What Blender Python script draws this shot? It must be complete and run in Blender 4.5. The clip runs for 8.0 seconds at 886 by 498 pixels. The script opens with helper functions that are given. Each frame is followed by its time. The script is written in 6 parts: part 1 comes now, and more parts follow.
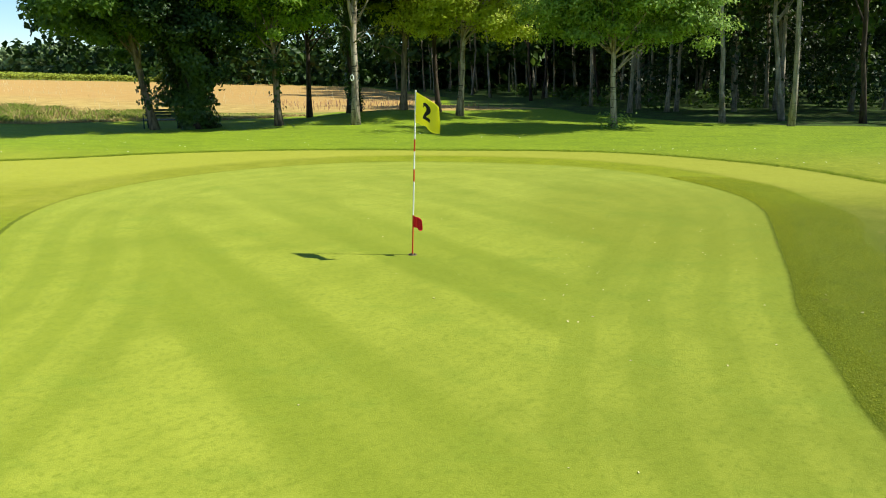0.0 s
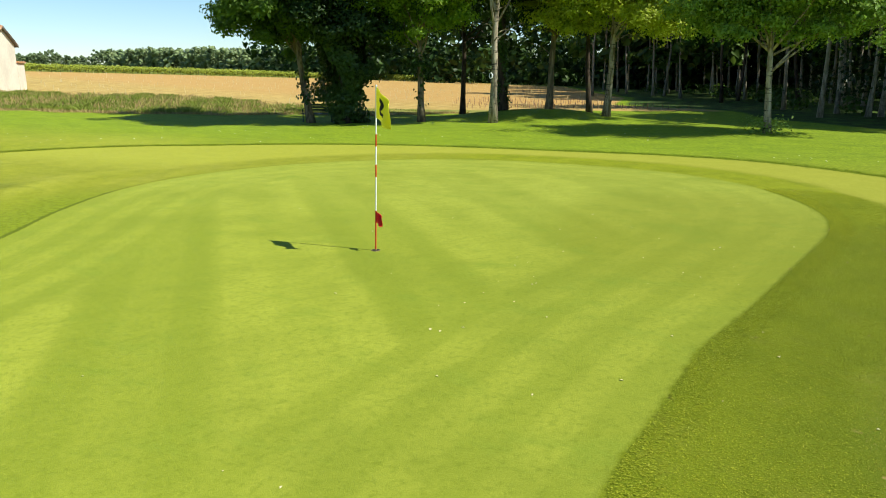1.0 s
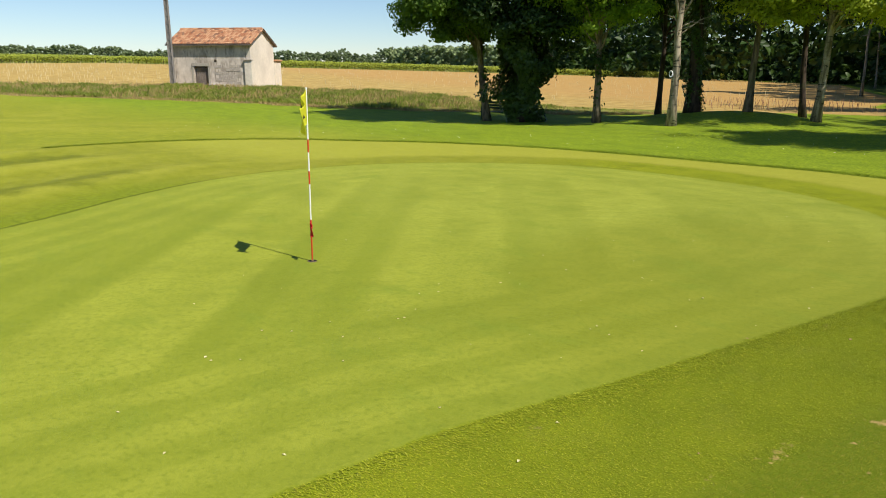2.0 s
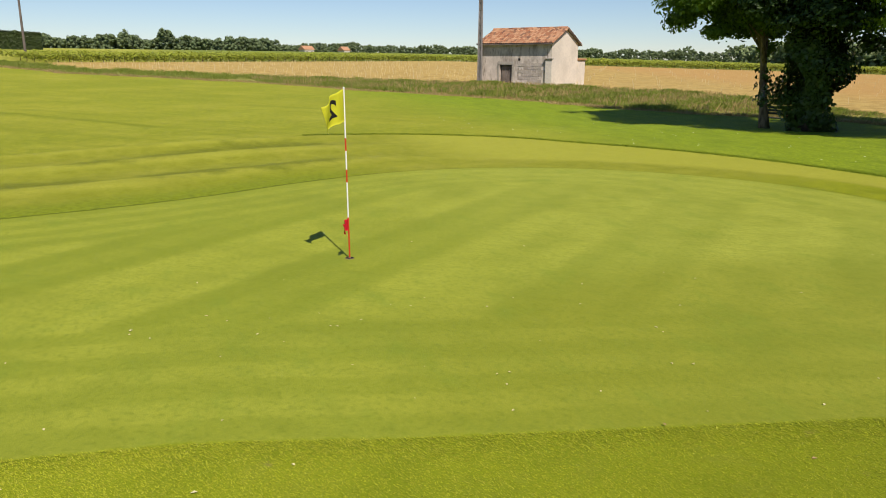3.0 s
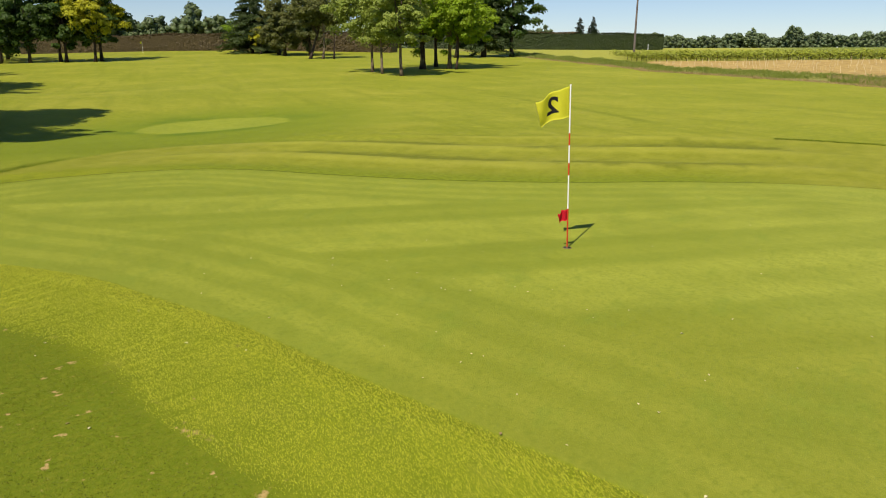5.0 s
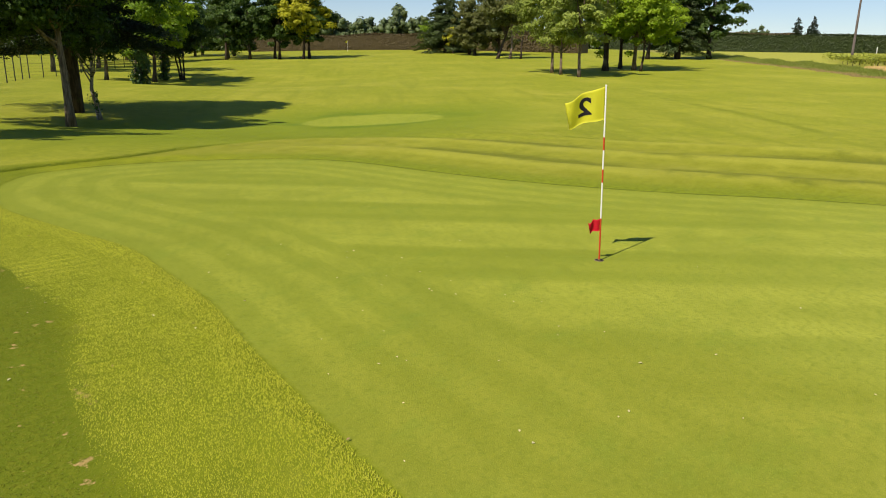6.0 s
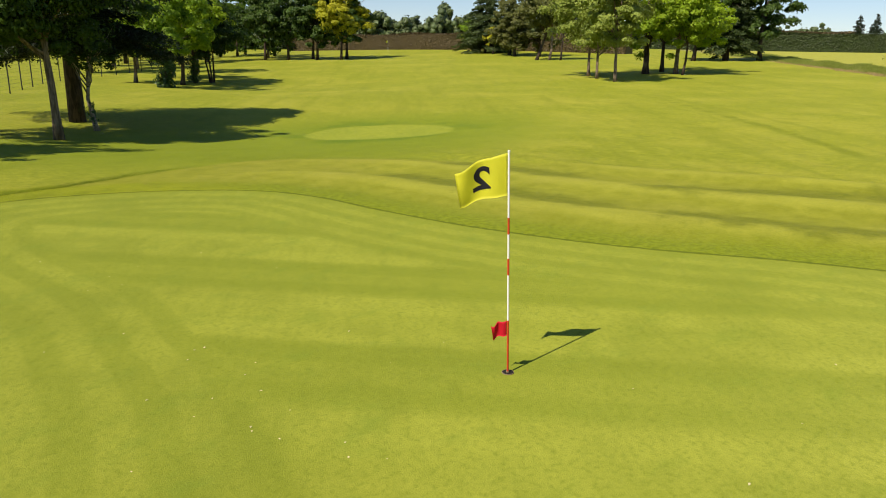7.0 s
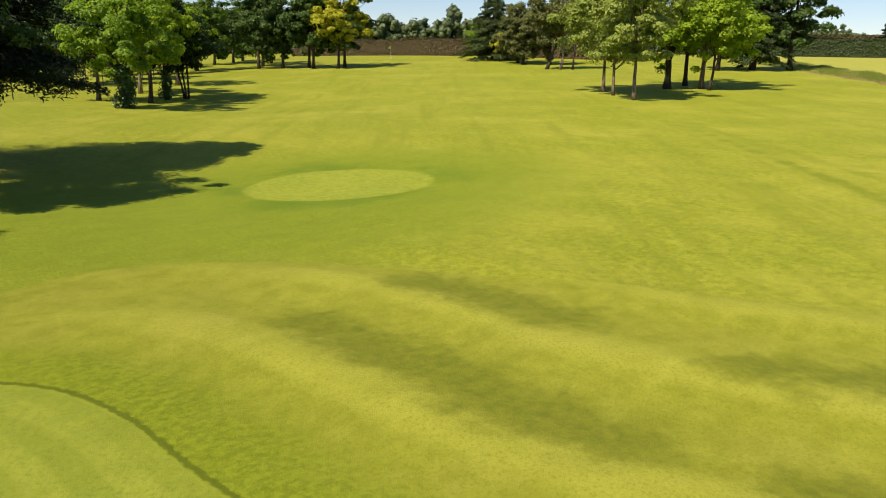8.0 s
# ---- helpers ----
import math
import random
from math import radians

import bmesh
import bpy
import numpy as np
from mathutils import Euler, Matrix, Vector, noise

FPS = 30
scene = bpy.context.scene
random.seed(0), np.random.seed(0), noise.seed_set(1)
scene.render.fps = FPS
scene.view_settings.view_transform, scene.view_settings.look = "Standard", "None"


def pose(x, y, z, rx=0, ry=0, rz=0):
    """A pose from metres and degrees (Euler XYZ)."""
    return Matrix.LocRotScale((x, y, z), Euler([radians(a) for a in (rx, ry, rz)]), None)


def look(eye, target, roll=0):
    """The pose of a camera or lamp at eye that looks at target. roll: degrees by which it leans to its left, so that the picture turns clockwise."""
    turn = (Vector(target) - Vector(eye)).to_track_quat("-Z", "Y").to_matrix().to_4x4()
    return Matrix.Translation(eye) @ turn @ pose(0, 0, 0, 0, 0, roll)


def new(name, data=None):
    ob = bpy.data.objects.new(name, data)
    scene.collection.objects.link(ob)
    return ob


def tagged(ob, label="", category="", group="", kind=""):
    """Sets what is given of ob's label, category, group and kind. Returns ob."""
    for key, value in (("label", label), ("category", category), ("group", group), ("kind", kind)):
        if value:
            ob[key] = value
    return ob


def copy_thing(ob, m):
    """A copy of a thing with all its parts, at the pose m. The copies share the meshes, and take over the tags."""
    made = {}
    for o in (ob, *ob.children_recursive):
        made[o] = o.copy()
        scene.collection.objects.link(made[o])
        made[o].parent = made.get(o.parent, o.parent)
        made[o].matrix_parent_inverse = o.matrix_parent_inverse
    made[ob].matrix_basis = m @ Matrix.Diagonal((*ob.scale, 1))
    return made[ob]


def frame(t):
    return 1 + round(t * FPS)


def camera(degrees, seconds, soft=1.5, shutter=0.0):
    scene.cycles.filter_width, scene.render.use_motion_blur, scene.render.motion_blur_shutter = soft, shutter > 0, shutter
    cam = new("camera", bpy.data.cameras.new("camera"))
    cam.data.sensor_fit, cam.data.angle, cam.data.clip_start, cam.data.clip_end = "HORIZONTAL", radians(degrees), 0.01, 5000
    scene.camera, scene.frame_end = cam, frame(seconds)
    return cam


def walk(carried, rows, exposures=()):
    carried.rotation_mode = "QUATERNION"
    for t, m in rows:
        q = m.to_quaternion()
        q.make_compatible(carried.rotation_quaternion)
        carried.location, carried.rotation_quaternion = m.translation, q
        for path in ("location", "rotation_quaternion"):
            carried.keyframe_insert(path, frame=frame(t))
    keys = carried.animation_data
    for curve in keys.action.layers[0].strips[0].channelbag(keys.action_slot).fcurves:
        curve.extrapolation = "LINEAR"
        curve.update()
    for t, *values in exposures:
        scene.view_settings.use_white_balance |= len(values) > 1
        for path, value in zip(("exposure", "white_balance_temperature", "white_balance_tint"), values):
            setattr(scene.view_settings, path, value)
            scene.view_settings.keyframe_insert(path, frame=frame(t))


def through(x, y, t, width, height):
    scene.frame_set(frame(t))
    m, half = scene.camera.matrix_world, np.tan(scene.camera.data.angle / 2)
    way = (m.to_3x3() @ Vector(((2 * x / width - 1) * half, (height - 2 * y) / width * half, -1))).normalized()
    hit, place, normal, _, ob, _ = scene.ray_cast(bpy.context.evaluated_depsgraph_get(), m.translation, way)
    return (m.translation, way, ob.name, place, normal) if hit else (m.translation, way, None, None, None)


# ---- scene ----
cam = camera(63.8, 8.0, 1.0)
PATH = [
    (0, (1.008, -9.111, 2.333), (0.88, -7.173, 1.855), -0.2),
    (0.5, (2.539, -8.754, 2.302), (2.133, -6.855, 1.824), 0.1),
    (1, (4.04, -8.248, 2.278), (3.359, -6.43, 1.799), 0.1),
    (1.2, (4.695, -7.906, 2.268), (3.89, -6.139, 1.789), -0.1),
    (2.3, (7.537, -4.345, 2.366), (6.085, -3.061, 1.872), 0.2),
    (2.5, (7.85, -3.705, 2.364), (6.288, -2.558, 1.87), 0.2),
    (3, (8.558, -2.208, 2.384), (6.764, -1.476, 1.886), 0.4),
    (3.5, (9.003, -0.976, 2.386), (7.093, -0.659, 1.884), 0.3),
    (4, (9.237, 0.203, 2.391), (7.306, 0.081, 1.885), 0.3),
    (4.5, (9.287, 1.245, 2.393), (7.417, 0.751, 1.884), 0.2),
    (5, (9.085, 2.276, 2.411), (7.322, 1.481, 1.901), 0.2),
    (5.2, (8.911, 2.668, 2.419), (7.2, 1.769, 1.908), 0.1),
    (6.3, (7.251, 4.312, 2.379), (5.815, 3.018, 1.863), 1.1),
    (6.5, (6.793, 4.45, 2.404), (5.373, 3.14, 1.886), 1.0),
    (7, (5.009, 3.869, 2.923), (3.609, 2.54, 2.401), 1.0),
    (7.5, (2.153, 2.155, 3.628), (0.769, 0.808, 3.108), 1.0),
    (8, (-1.279, -0.459, 4.013), (-2.657, -1.813, 3.492), 0.9),
]
walk(cam, [(t, look(e, g, r)) for t, e, g, r in PATH],
     [(0, 0.72, 6550, 2), (1, 0.61, 6550, 2.5), (2.5, 0.17, 6800, 14.5), (4.5, 0.05, 6850, 17.0), (5.2, 0.15, 6900, 16.8), (6.5, 0.22, 7000, 16.5), (8, 0.36, 7100, 18.5)])

# ---- world and light ----
SUN_EL, SUN_AZ = radians(51.0), radians(-1.0)      # the sun stands over +x
world = bpy.data.worlds.new("world")
scene.world = world
world.use_nodes = True
wn = world.node_tree.nodes
sky = wn.new("ShaderNodeTexSky")
sky.sky_type = "NISHITA"
sky.sun_disc = False
sky.sun_elevation = SUN_EL
sky.sun_rotation = radians(91.0)
sky.altitude = 400
sky.air_density, sky.dust_density, sky.ozone_density = 1.0, 0.05, 6.5
wn["Background"].inputs["Strength"].default_value = 0.095
world.node_tree.links.new(sky.outputs[0], wn["Background"].inputs["Color"])
sun = new("sun", bpy.data.lights.new("sun", "SUN"))
sun.data.energy, sun.data.angle, sun.data.color = 4.9, radians(0.53), (1.0, 0.95, 0.87)
sun_way = Vector((math.cos(SUN_EL) * math.cos(SUN_AZ), math.cos(SUN_EL) * math.sin(SUN_AZ), math.sin(SUN_EL)))
sun.matrix_world = look(sun_way * 60, (0, 0, 0))

# ---- materials ----


class Nodes:
    """A short way to write a node material."""

    def __init__(self, name, rough=0.8):
        self.mat = bpy.data.materials.new(name)
        self.mat.use_nodes = True
        self.tree = self.mat.node_tree
        self.bsdf = self.tree.nodes["Principled BSDF"]
        self.out = self.tree.nodes["Material Output"]
        self.bsdf.inputs["Roughness"].default_value = rough
        self.bsdf.inputs["Specular IOR Level"].default_value = 0.25
        self.pos = self.add("ShaderNodeNewGeometry")
        self.here = self.pos.outputs["Position"]

    def add(self, kind):
        return self.tree.nodes.new(kind)

    def put(self, socket, value):
        if isinstance(value, bpy.types.NodeSocket):
            self.tree.links.new(value, socket)
        elif isinstance(value, tuple) and len(value) == 3 and socket.type == "RGBA":
            socket.default_value = (*value, 1)
        elif socket.type == "RGBA" and not isinstance(value, tuple):
            socket.default_value = (value, value, value, 1)
        else:
            socket.default_value = value

    def math(self, op, a, b=0.0, c=0.0, clamp=False):
        n = self.add("ShaderNodeMath")
        n.operation, n.use_clamp = op, clamp
        for s, v in zip(n.inputs, (a, b, c)):
            self.put(s, v)
        return n.outputs[0]

    def noise(self, scale, detail=4.0, rough=0.55, vector=None, stretch=None):
        n = self.add("ShaderNodeTexNoise")
        n.inputs["Scale"].default_value, n.inputs["Detail"].default_value = scale, detail
        n.inputs["Roughness"].default_value = rough
        v = vector or self.here
        if stretch:
            m = self.add("ShaderNodeMapping")
            m.inputs["Scale"].default_value = stretch
            self.put(m.inputs["Vector"], v)
            v = m.outputs[0]
        self.put(n.inputs["Vector"], v)
        return n.outputs["Fac"]

    def step(self, value, low, high, a=0.0, b=1.0):
        n = self.add("ShaderNodeMapRange")
        n.interpolation_type = "SMOOTHSTEP"
        for k, v in zip(("Value", "From Min", "From Max", "To Min", "To Max"), (value, low, high, a, b)):
            self.put(n.inputs[k], v)
        return n.outputs[0]

    def mix(self, fac, a, b, mode="MIX"):
        n = self.add("ShaderNodeMix")
        n.data_type, n.blend_type = "RGBA", mode
        self.put(n.inputs["Factor"], fac)
        self.put(n.inputs[6], a)
        self.put(n.inputs[7], b)
        return n.outputs[2]

    def attr(self, name):
        n = self.add("ShaderNodeAttribute")
        n.attribute_name = name
        return n.outputs["Fac"]

    def bump(self, height, strength=0.5, distance=0.02):
        n = self.add("ShaderNodeBump")
        n.inputs["Strength"].default_value, n.inputs["Distance"].default_value = strength, distance
        self.put(n.inputs["Height"], height)
        self.put(self.bsdf.inputs["Normal"], n.outputs[0])

    def color(self, value):
        self.put(self.bsdf.inputs["Base Color"], value)
        return self


def plain(name, color, rough=0.7, spread=0.12, scale=8.0, metal=0.0, bump=0.15):
    """A painted or raw surface with slight unevenness."""
    n = Nodes(name, rough)
    dark = tuple(c * (1 - spread) for c in color)
    light = tuple(min(1, c * (1 + spread)) for c in color)
    big = n.noise(scale * 0.25)
    fine = n.noise(scale * 4)
    n.color(n.mix(n.step(n.math("ADD", n.math("MULTIPLY", big, 0.6), n.math("MULTIPLY", fine, 0.4)), 0.35, 0.65), dark, light))
    n.bsdf.inputs["Metallic"].default_value = metal
    n.bump(fine, bump, 0.01)
    return n.mat


def leaf_material(name, color, warm, through=0.35, rough=0.5):
    """Leaves: each one has its own shade, and lets light through."""
    n = Nodes(name, rough)
    rnd = n.pos.outputs["Random Per Island"]
    info = n.add("ShaderNodeObjectInfo").outputs["Random"]
    c = n.mix(rnd, tuple(v * 0.62 for v in color), tuple(v * 1.25 for v in color))
    c = n.mix(n.step(n.math("FRACT", n.math("MULTIPLY", rnd, 7.31)), 0.55, 1.0, 0.0, 0.7), c, warm)
    c = n.mix(n.step(n.noise(0.9, 2), 0.3, 0.7, 0.0, 0.35), c, tuple(v * 0.7 for v in color))
    c = n.mix(n.math("MULTIPLY", info, 0.25), c, warm)
    n.color(c)
    t = n.add("ShaderNodeBsdfTranslucent")
    n.put(t.inputs["Color"], n.mix(0.35, c, tuple(min(1, v * 1.6) for v in warm)))
    m = n.add("ShaderNodeMixShader")
    m.inputs[0].default_value = through
    n.tree.links.new(n.bsdf.outputs[0], m.inputs[1])
    n.tree.links.new(t.outputs[0], m.inputs[2])
    n.tree.links.new(m.outputs[0], n.out.inputs["Surface"])
    return n.mat


def bark_material(name, dark, light, spots=0.0):
    n = Nodes(name, 0.9)
    long = n.noise(9, 5, 0.6, stretch=(1, 1, 0.18))
    c = n.mix(n.step(long, 0.38, 0.62), dark, light)
    moss = n.noise(1.3, 4)
    c = n.mix(n.step(moss, 0.5, 0.72, 0.0, 0.55), c, (0.09, 0.10, 0.035))
    if spots:
        ring = n.noise(7, 3, 0.5, stretch=(0.5, 0.5, 2.4))
        c = n.mix(n.step(ring, 0.58, 0.66, 0.0, spots), c, (0.035, 0.03, 0.025))
    n.color(c)
    n.bump(long, 0.8, 0.03)
    return n.mat


def ground_material():
    """Turf in its several cuts, tall bank grass, bare field, vineyard and wood floor, told apart by the plan's outlines."""
    n = Nodes("turf_and_soil", 0.85)
    n.bsdf.inputs["Specular IOR Level"].default_value = 0.12
    n.bsdf.inputs["Sheen Weight"].default_value, n.bsdf.inputs["Sheen Roughness"].default_value = 0.03, 0.4
    n.bsdf.inputs["Sheen Tint"].default_value = (0.85, 1.0, 0.35, 1)
    sep = n.add("ShaderNodeSeparateXYZ")
    n.put(sep.inputs[0], n.here)
    x, y = sep.outputs[0], sep.outputs[1]
    fine, mid, blot = n.noise(55, 3, 0.65), n.noise(5, 5, 0.6), n.noise(0.55, 4, 0.55)
    grain = n.noise(190, 2, 0.6)
    wide = n.noise(0.11, 3, 0.5)
    wobble = n.math("MULTIPLY", n.math("SUBTRACT", n.noise(1.1, 3), 0.5), 0.35)
    dg = n.attr("green_d")
    edge = n.math("ADD", dg, n.math("MULTIPLY", n.math("SUBTRACT", n.noise(9, 3), 0.5), 0.10))
    # putting green: broad and narrow mowing stripes, and rounds along its rim
    across = n.math("ADD", n.math("ADD", n.math("MULTIPLY", x, 0.79), n.math("MULTIPLY", y, 0.61)), n.math("MULTIPLY", wobble, 0.5))
    s1 = n.step(n.math("COSINE", n.math("MULTIPLY", n.math("SUBTRACT", across, 0.2), 2 * math.pi / 2.9)), 0.45, -0.2)
    s2 = n.step(n.math("SINE", n.math("MULTIPLY", across, 2 * math.pi / 0.97)), -0.4, 0.4)
    ring = n.step(n.math("SINE", n.math("MULTIPLY", n.math("ADD", dg, n.math("MULTIPLY", wobble, 0.35)), 2 * math.pi / 0.64)), -0.5, 0.5)
    rim = n.step(n.math("ADD", dg, n.math("MULTIPLY", wobble, 0.6)), -2.35, -2.1)
    rows = n.math("ADD", n.math("ADD", n.math("MULTIPLY", s1, 0.64), n.math("MULTIPLY", s2, 0.24)), 0.06)
    rows = n.mix(rim, rows, n.math("ADD", n.math("MULTIPLY", ring, 0.45), 0.28))
    rows = n.mix(n.step(n.noise(0.55, 4, 0.6), 0.4, 0.8, 0.0, 0.35), rows, 0.6)
    g = n.mix(rows, GREEN_DARK, GREEN_LIGHT)
    g = n.mix(n.step(n.math("ADD", y, n.math("MULTIPLY", wobble, 4.0)), -1.0, 6.0, 0.0, 0.42), g, GREEN_PALE)
    # one corner painted darker olive, for the sheen it lacks from some sides
    ex, ey = n.math("DIVIDE", n.math("SUBTRACT", x, 4.0), 2.4), n.math("DIVIDE", n.math("SUBTRACT", y, 3.0), 3.6)
    er = n.math("ADD", n.math("MULTIPLY", ex, ex), n.math("MULTIPLY", ey, ey))
    g = n.mix(n.step(n.math("ADD", er, n.math("MULTIPLY", wobble, 2.0)), 1.5, 0.25, 0.0, 0.4), g, GREEN_OLIVE)
    sweep = n.add("ShaderNodeMapping")
    sweep.inputs["Rotation"].default_value = (0, 0, radians(-52))
    n.put(sweep.inputs["Vector"], n.here)
    brushed = n.noise(1.0, 6, 0.7, vector=sweep.outputs[0], stretch=(1.2, 7.0, 1))
    g = n.mix(n.step(blot, 0.42, 0.72, 0.0, 0.45), g, GREEN_DEEP)
    g = n.mix(n.step(brushed, 0.42, 0.78, 0.0, 0.35), g, GREEN_DEEP)
    g = n.mix(n.step(n.noise(0.9, 6, 0.7, stretch=(1, 1.7, 1)), 0.5, 0.72, 0.0, 0.6), g, GREEN_COOL)
    g = n.mix(n.step(n.noise(2.4, 6, 0.75), 0.45, 0.75, 0.0, 0.35), g, GREEN_DEEP)
    g = n.mix(n.step(n.noise(6.0, 5, 0.75), 0.48, 0.76, 0.0, 0.3), g, GREEN_LIGHT)
    g = n.mix(n.step(n.noise(17, 4, 0.7), 0.46, 0.7, 0.0, 0.6), g, GREEN_DEEP)
    g = n.mix(n.step(n.noise(42, 3, 0.7), 0.5, 0.72, 0.0, 0.45), g, GREEN_LIGHT)
    g = n.mix(n.step(grain, 0.4, 0.68, 0.0, 0.55), g, GREEN_DEEP)
    # collar
    k = n.mix(n.step(n.noise(75, 4, 0.75), 0.38, 0.62), COLLAR_DARK, COLLAR_LIGHT)
    k = n.mix(n.step(n.noise(1.1, 6, 0.7), 0.42, 0.68, 0.0, 0.7), k, COLLAR_DARK)
    k = n.mix(n.step(n.noise(1.6, 5, 0.7), 0.52, 0.75, 0.0, 0.45), k, DRY)
    k = n.mix(n.step(n.noise(40, 4, 0.75), 0.5, 0.66, 0.0, 0.6), k, COLLAR_DARK)
    k = n.mix(n.step(n.noise(52, 4, 0.75), 0.56, 0.7, 0.0, 0.55), k, DRY)
    k = n.mix(n.step(n.noise(2.6, 5, 0.65), 0.66, 0.72, 0.0, 0.75), k, EARTH)
    # under the standing collar blades lies dark thatch
    k = n.mix(n.math("MULTIPLY", n.step(x, 1.3, 2.2, 0.0, 0.5), n.step(y, 7.6, 6.6)), k, THATCH)
    # apron round the collar
    a = n.mix(n.step(n.noise(2.2, 6, 0.7), 0.15, 0.85), APRON_DARK, APRON_LIGHT)
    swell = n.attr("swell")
    # crests of the swales are painted paler, adding to how they catch the light
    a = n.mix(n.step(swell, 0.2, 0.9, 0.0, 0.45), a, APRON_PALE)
    a = n.mix(n.step(blot, 0.45, 0.7, 0.0, 0.3), a, DRY)
    a = n.mix(n.step(n.noise(0.7, 6, 0.7), 0.40, 0.70, 0.0, 0.4), a, APRON_DARK)
    a = n.mix(n.step(n.noise(22, 5, 0.75), 0.45, 0.7, 0.0, 0.6), a, COLLAR_DARK)
    # the greener foot of the green's west side, darkened too for its slope's shade
    shaded_foot = n.math("MULTIPLY", n.step(n.math("ADD", dg, n.math("MULTIPLY", n.math("SUBTRACT", n.noise(1.5, 5, 0.65), 0.5), 1.2)), 1.9, 0.4, 0.0, 0.9), n.math("MULTIPLY", n.step(x, -1.5, -3.5), n.step(y, 3.5, 1.0)))
    a = n.mix(shaded_foot, a, n.mix(n.step(n.noise(9, 5, 0.7), 0.35, 0.65), FOOT_DARK, FOOT_LIGHT))
    a = n.mix(n.math("MULTIPLY", n.step(y, 4.0, 7.0), n.step(dg, 1.0, 1.8, 0.0, 0.6)), a, n.mix(n.step(n.noise(11, 6, 0.8), 0.38, 0.72), APRON_PALE, APRON_LIGHT))
    # thin dark turf with bare spots on the east side
    thin = n.mix(n.step(n.noise(20, 5, 0.75), 0.40, 0.72), THATCH, THIN)
    thin = n.mix(n.step(n.noise(5.0, 4, 0.65), 0.62, 0.68, 0.0, 0.95), thin, EARTH_PALE)
    a = n.mix(n.math("MULTIPLY", n.step(n.math("ADD", x, n.math("MULTIPLY", wobble, 2.0)), 3.6, 5.2, 0.0, 0.95), n.step(y, 3.4, 0.6)), a, thin)
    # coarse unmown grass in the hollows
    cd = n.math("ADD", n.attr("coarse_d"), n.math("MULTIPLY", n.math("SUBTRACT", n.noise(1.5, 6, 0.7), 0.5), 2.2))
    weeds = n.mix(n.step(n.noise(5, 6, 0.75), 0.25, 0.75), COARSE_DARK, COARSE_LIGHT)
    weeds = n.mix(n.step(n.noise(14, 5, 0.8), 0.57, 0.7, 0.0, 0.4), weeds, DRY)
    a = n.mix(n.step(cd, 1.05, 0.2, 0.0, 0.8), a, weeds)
    # rough and fairway
    tuft = n.noise(14, 4, 0.7)
    r = n.mix(n.step(n.math("ADD", n.math("MULTIPLY", tuft, 0.5), n.math("MULTIPLY", mid, 0.5)), 0.37, 0.63), ROUGH_DARK, ROUGH_LIGHT)
    r = n.mix(n.step(n.noise(0.16, 6, 0.6), 0.4, 0.7, 0.0, 0.6), r, FAIRWAY)
    r = n.mix(n.step(n.noise(0.5, 5, 0.65), 0.55, 0.75, 0.0, 0.5), r, DRY)
    r = n.mix(n.step(fine, 0.35, 0.7, 0.0, 0.4), r, ROUGH_DARK)
    r = n.mix(n.step(n.noise(0.45, 6, 0.7, stretch=(1.3, 0.5, 1)), 0.5, 0.75, 0.0, 0.35), r, APRON_PALE)
    r = n.mix(n.step(n.noise(0.8, 6, 0.7, stretch=(1.3, 0.6, 1)), 0.5, 0.72, 0.0, 0.5), r, ROUGH_DARK)
    turned = n.add("ShaderNodeMapping")
    turned.inputs["Rotation"].default_value = (0, 0, radians(45))
    n.put(turned.inputs["Vector"], n.here)
    streak = n.noise(1.0, 5, 0.65, vector=turned.outputs[0], stretch=(0.9, 0.07, 1))
    r = n.mix(n.step(streak, 0.46, 0.70, 0.0, 0.5), r, ROUGH_DARK)
    r = n.mix(n.step(n.noise(3.2, 6, 0.75), 0.5, 0.72, 0.0, 0.6), r, ROUGH_DARK)
    lush = n.step(y, 7.0, 15.0)
    sx, sy = n.math("DIVIDE", n.math("ADD", x, 12.0), 15.0), n.math("DIVIDE", n.math("ADD", y, 20.5), 10.0)
    near_trees = n.step(n.math("ADD", n.math("ADD", n.math("MULTIPLY", sx, sx), n.math("MULTIPLY", sy, sy)), wobble), 1.2, 0.2, 0.0, 0.9)
    deep = n.mix(n.step(tuft, 0.35, 0.65), LUSH_DARK, LUSH_LIGHT)
    deep = n.mix(n.step(n.noise(1.3, 6, 0.7, stretch=(0.6, 1.4, 1)), 0.42, 0.68, 0.0, 0.75), deep, LUSH_DARK)
    deep = n.mix(n.step(n.noise(4.5, 5, 0.75), 0.5, 0.7, 0.0, 0.6), deep, LUSH_DARK)
    deep = n.mix(n.step(n.noise(7.0, 5, 0.75), 0.55, 0.75, 0.0, 0.6), deep, GREEN_LIGHT)
    r = n.mix(near_trees, r, n.mix(0.6, deep, ROUGH_DARK))
    r = n.mix(n.math("MULTIPLY", lush, 0.85), r, deep)
    # small practice tee
    td = n.attr("tee_d")
    r = n.mix(n.math("MULTIPLY", n.step(td, 3.2, 0.3), n.step(n.noise(0.35, 3), 0.42, 0.7, 0.0, 0.8)), r, LUSH_DARK)
    r = n.mix(n.step(td, 0.15, -0.15, 0.0, 0.65), r, n.mix(n.step(mid, 0.3, 0.7), GREEN_DARK, GREEN_LIGHT))
    # an old drain line across the fairway
    r = n.mix(n.math("MULTIPLY", n.step(n.math("ADD", n.attr("drain_d"), n.math("MULTIPLY", wobble, 2.0)), 0.45, 0.05), n.step(n.noise(0.5, 5), 0.3, 0.55, 0.1, 0.95)), r, ROUGH_DARK)
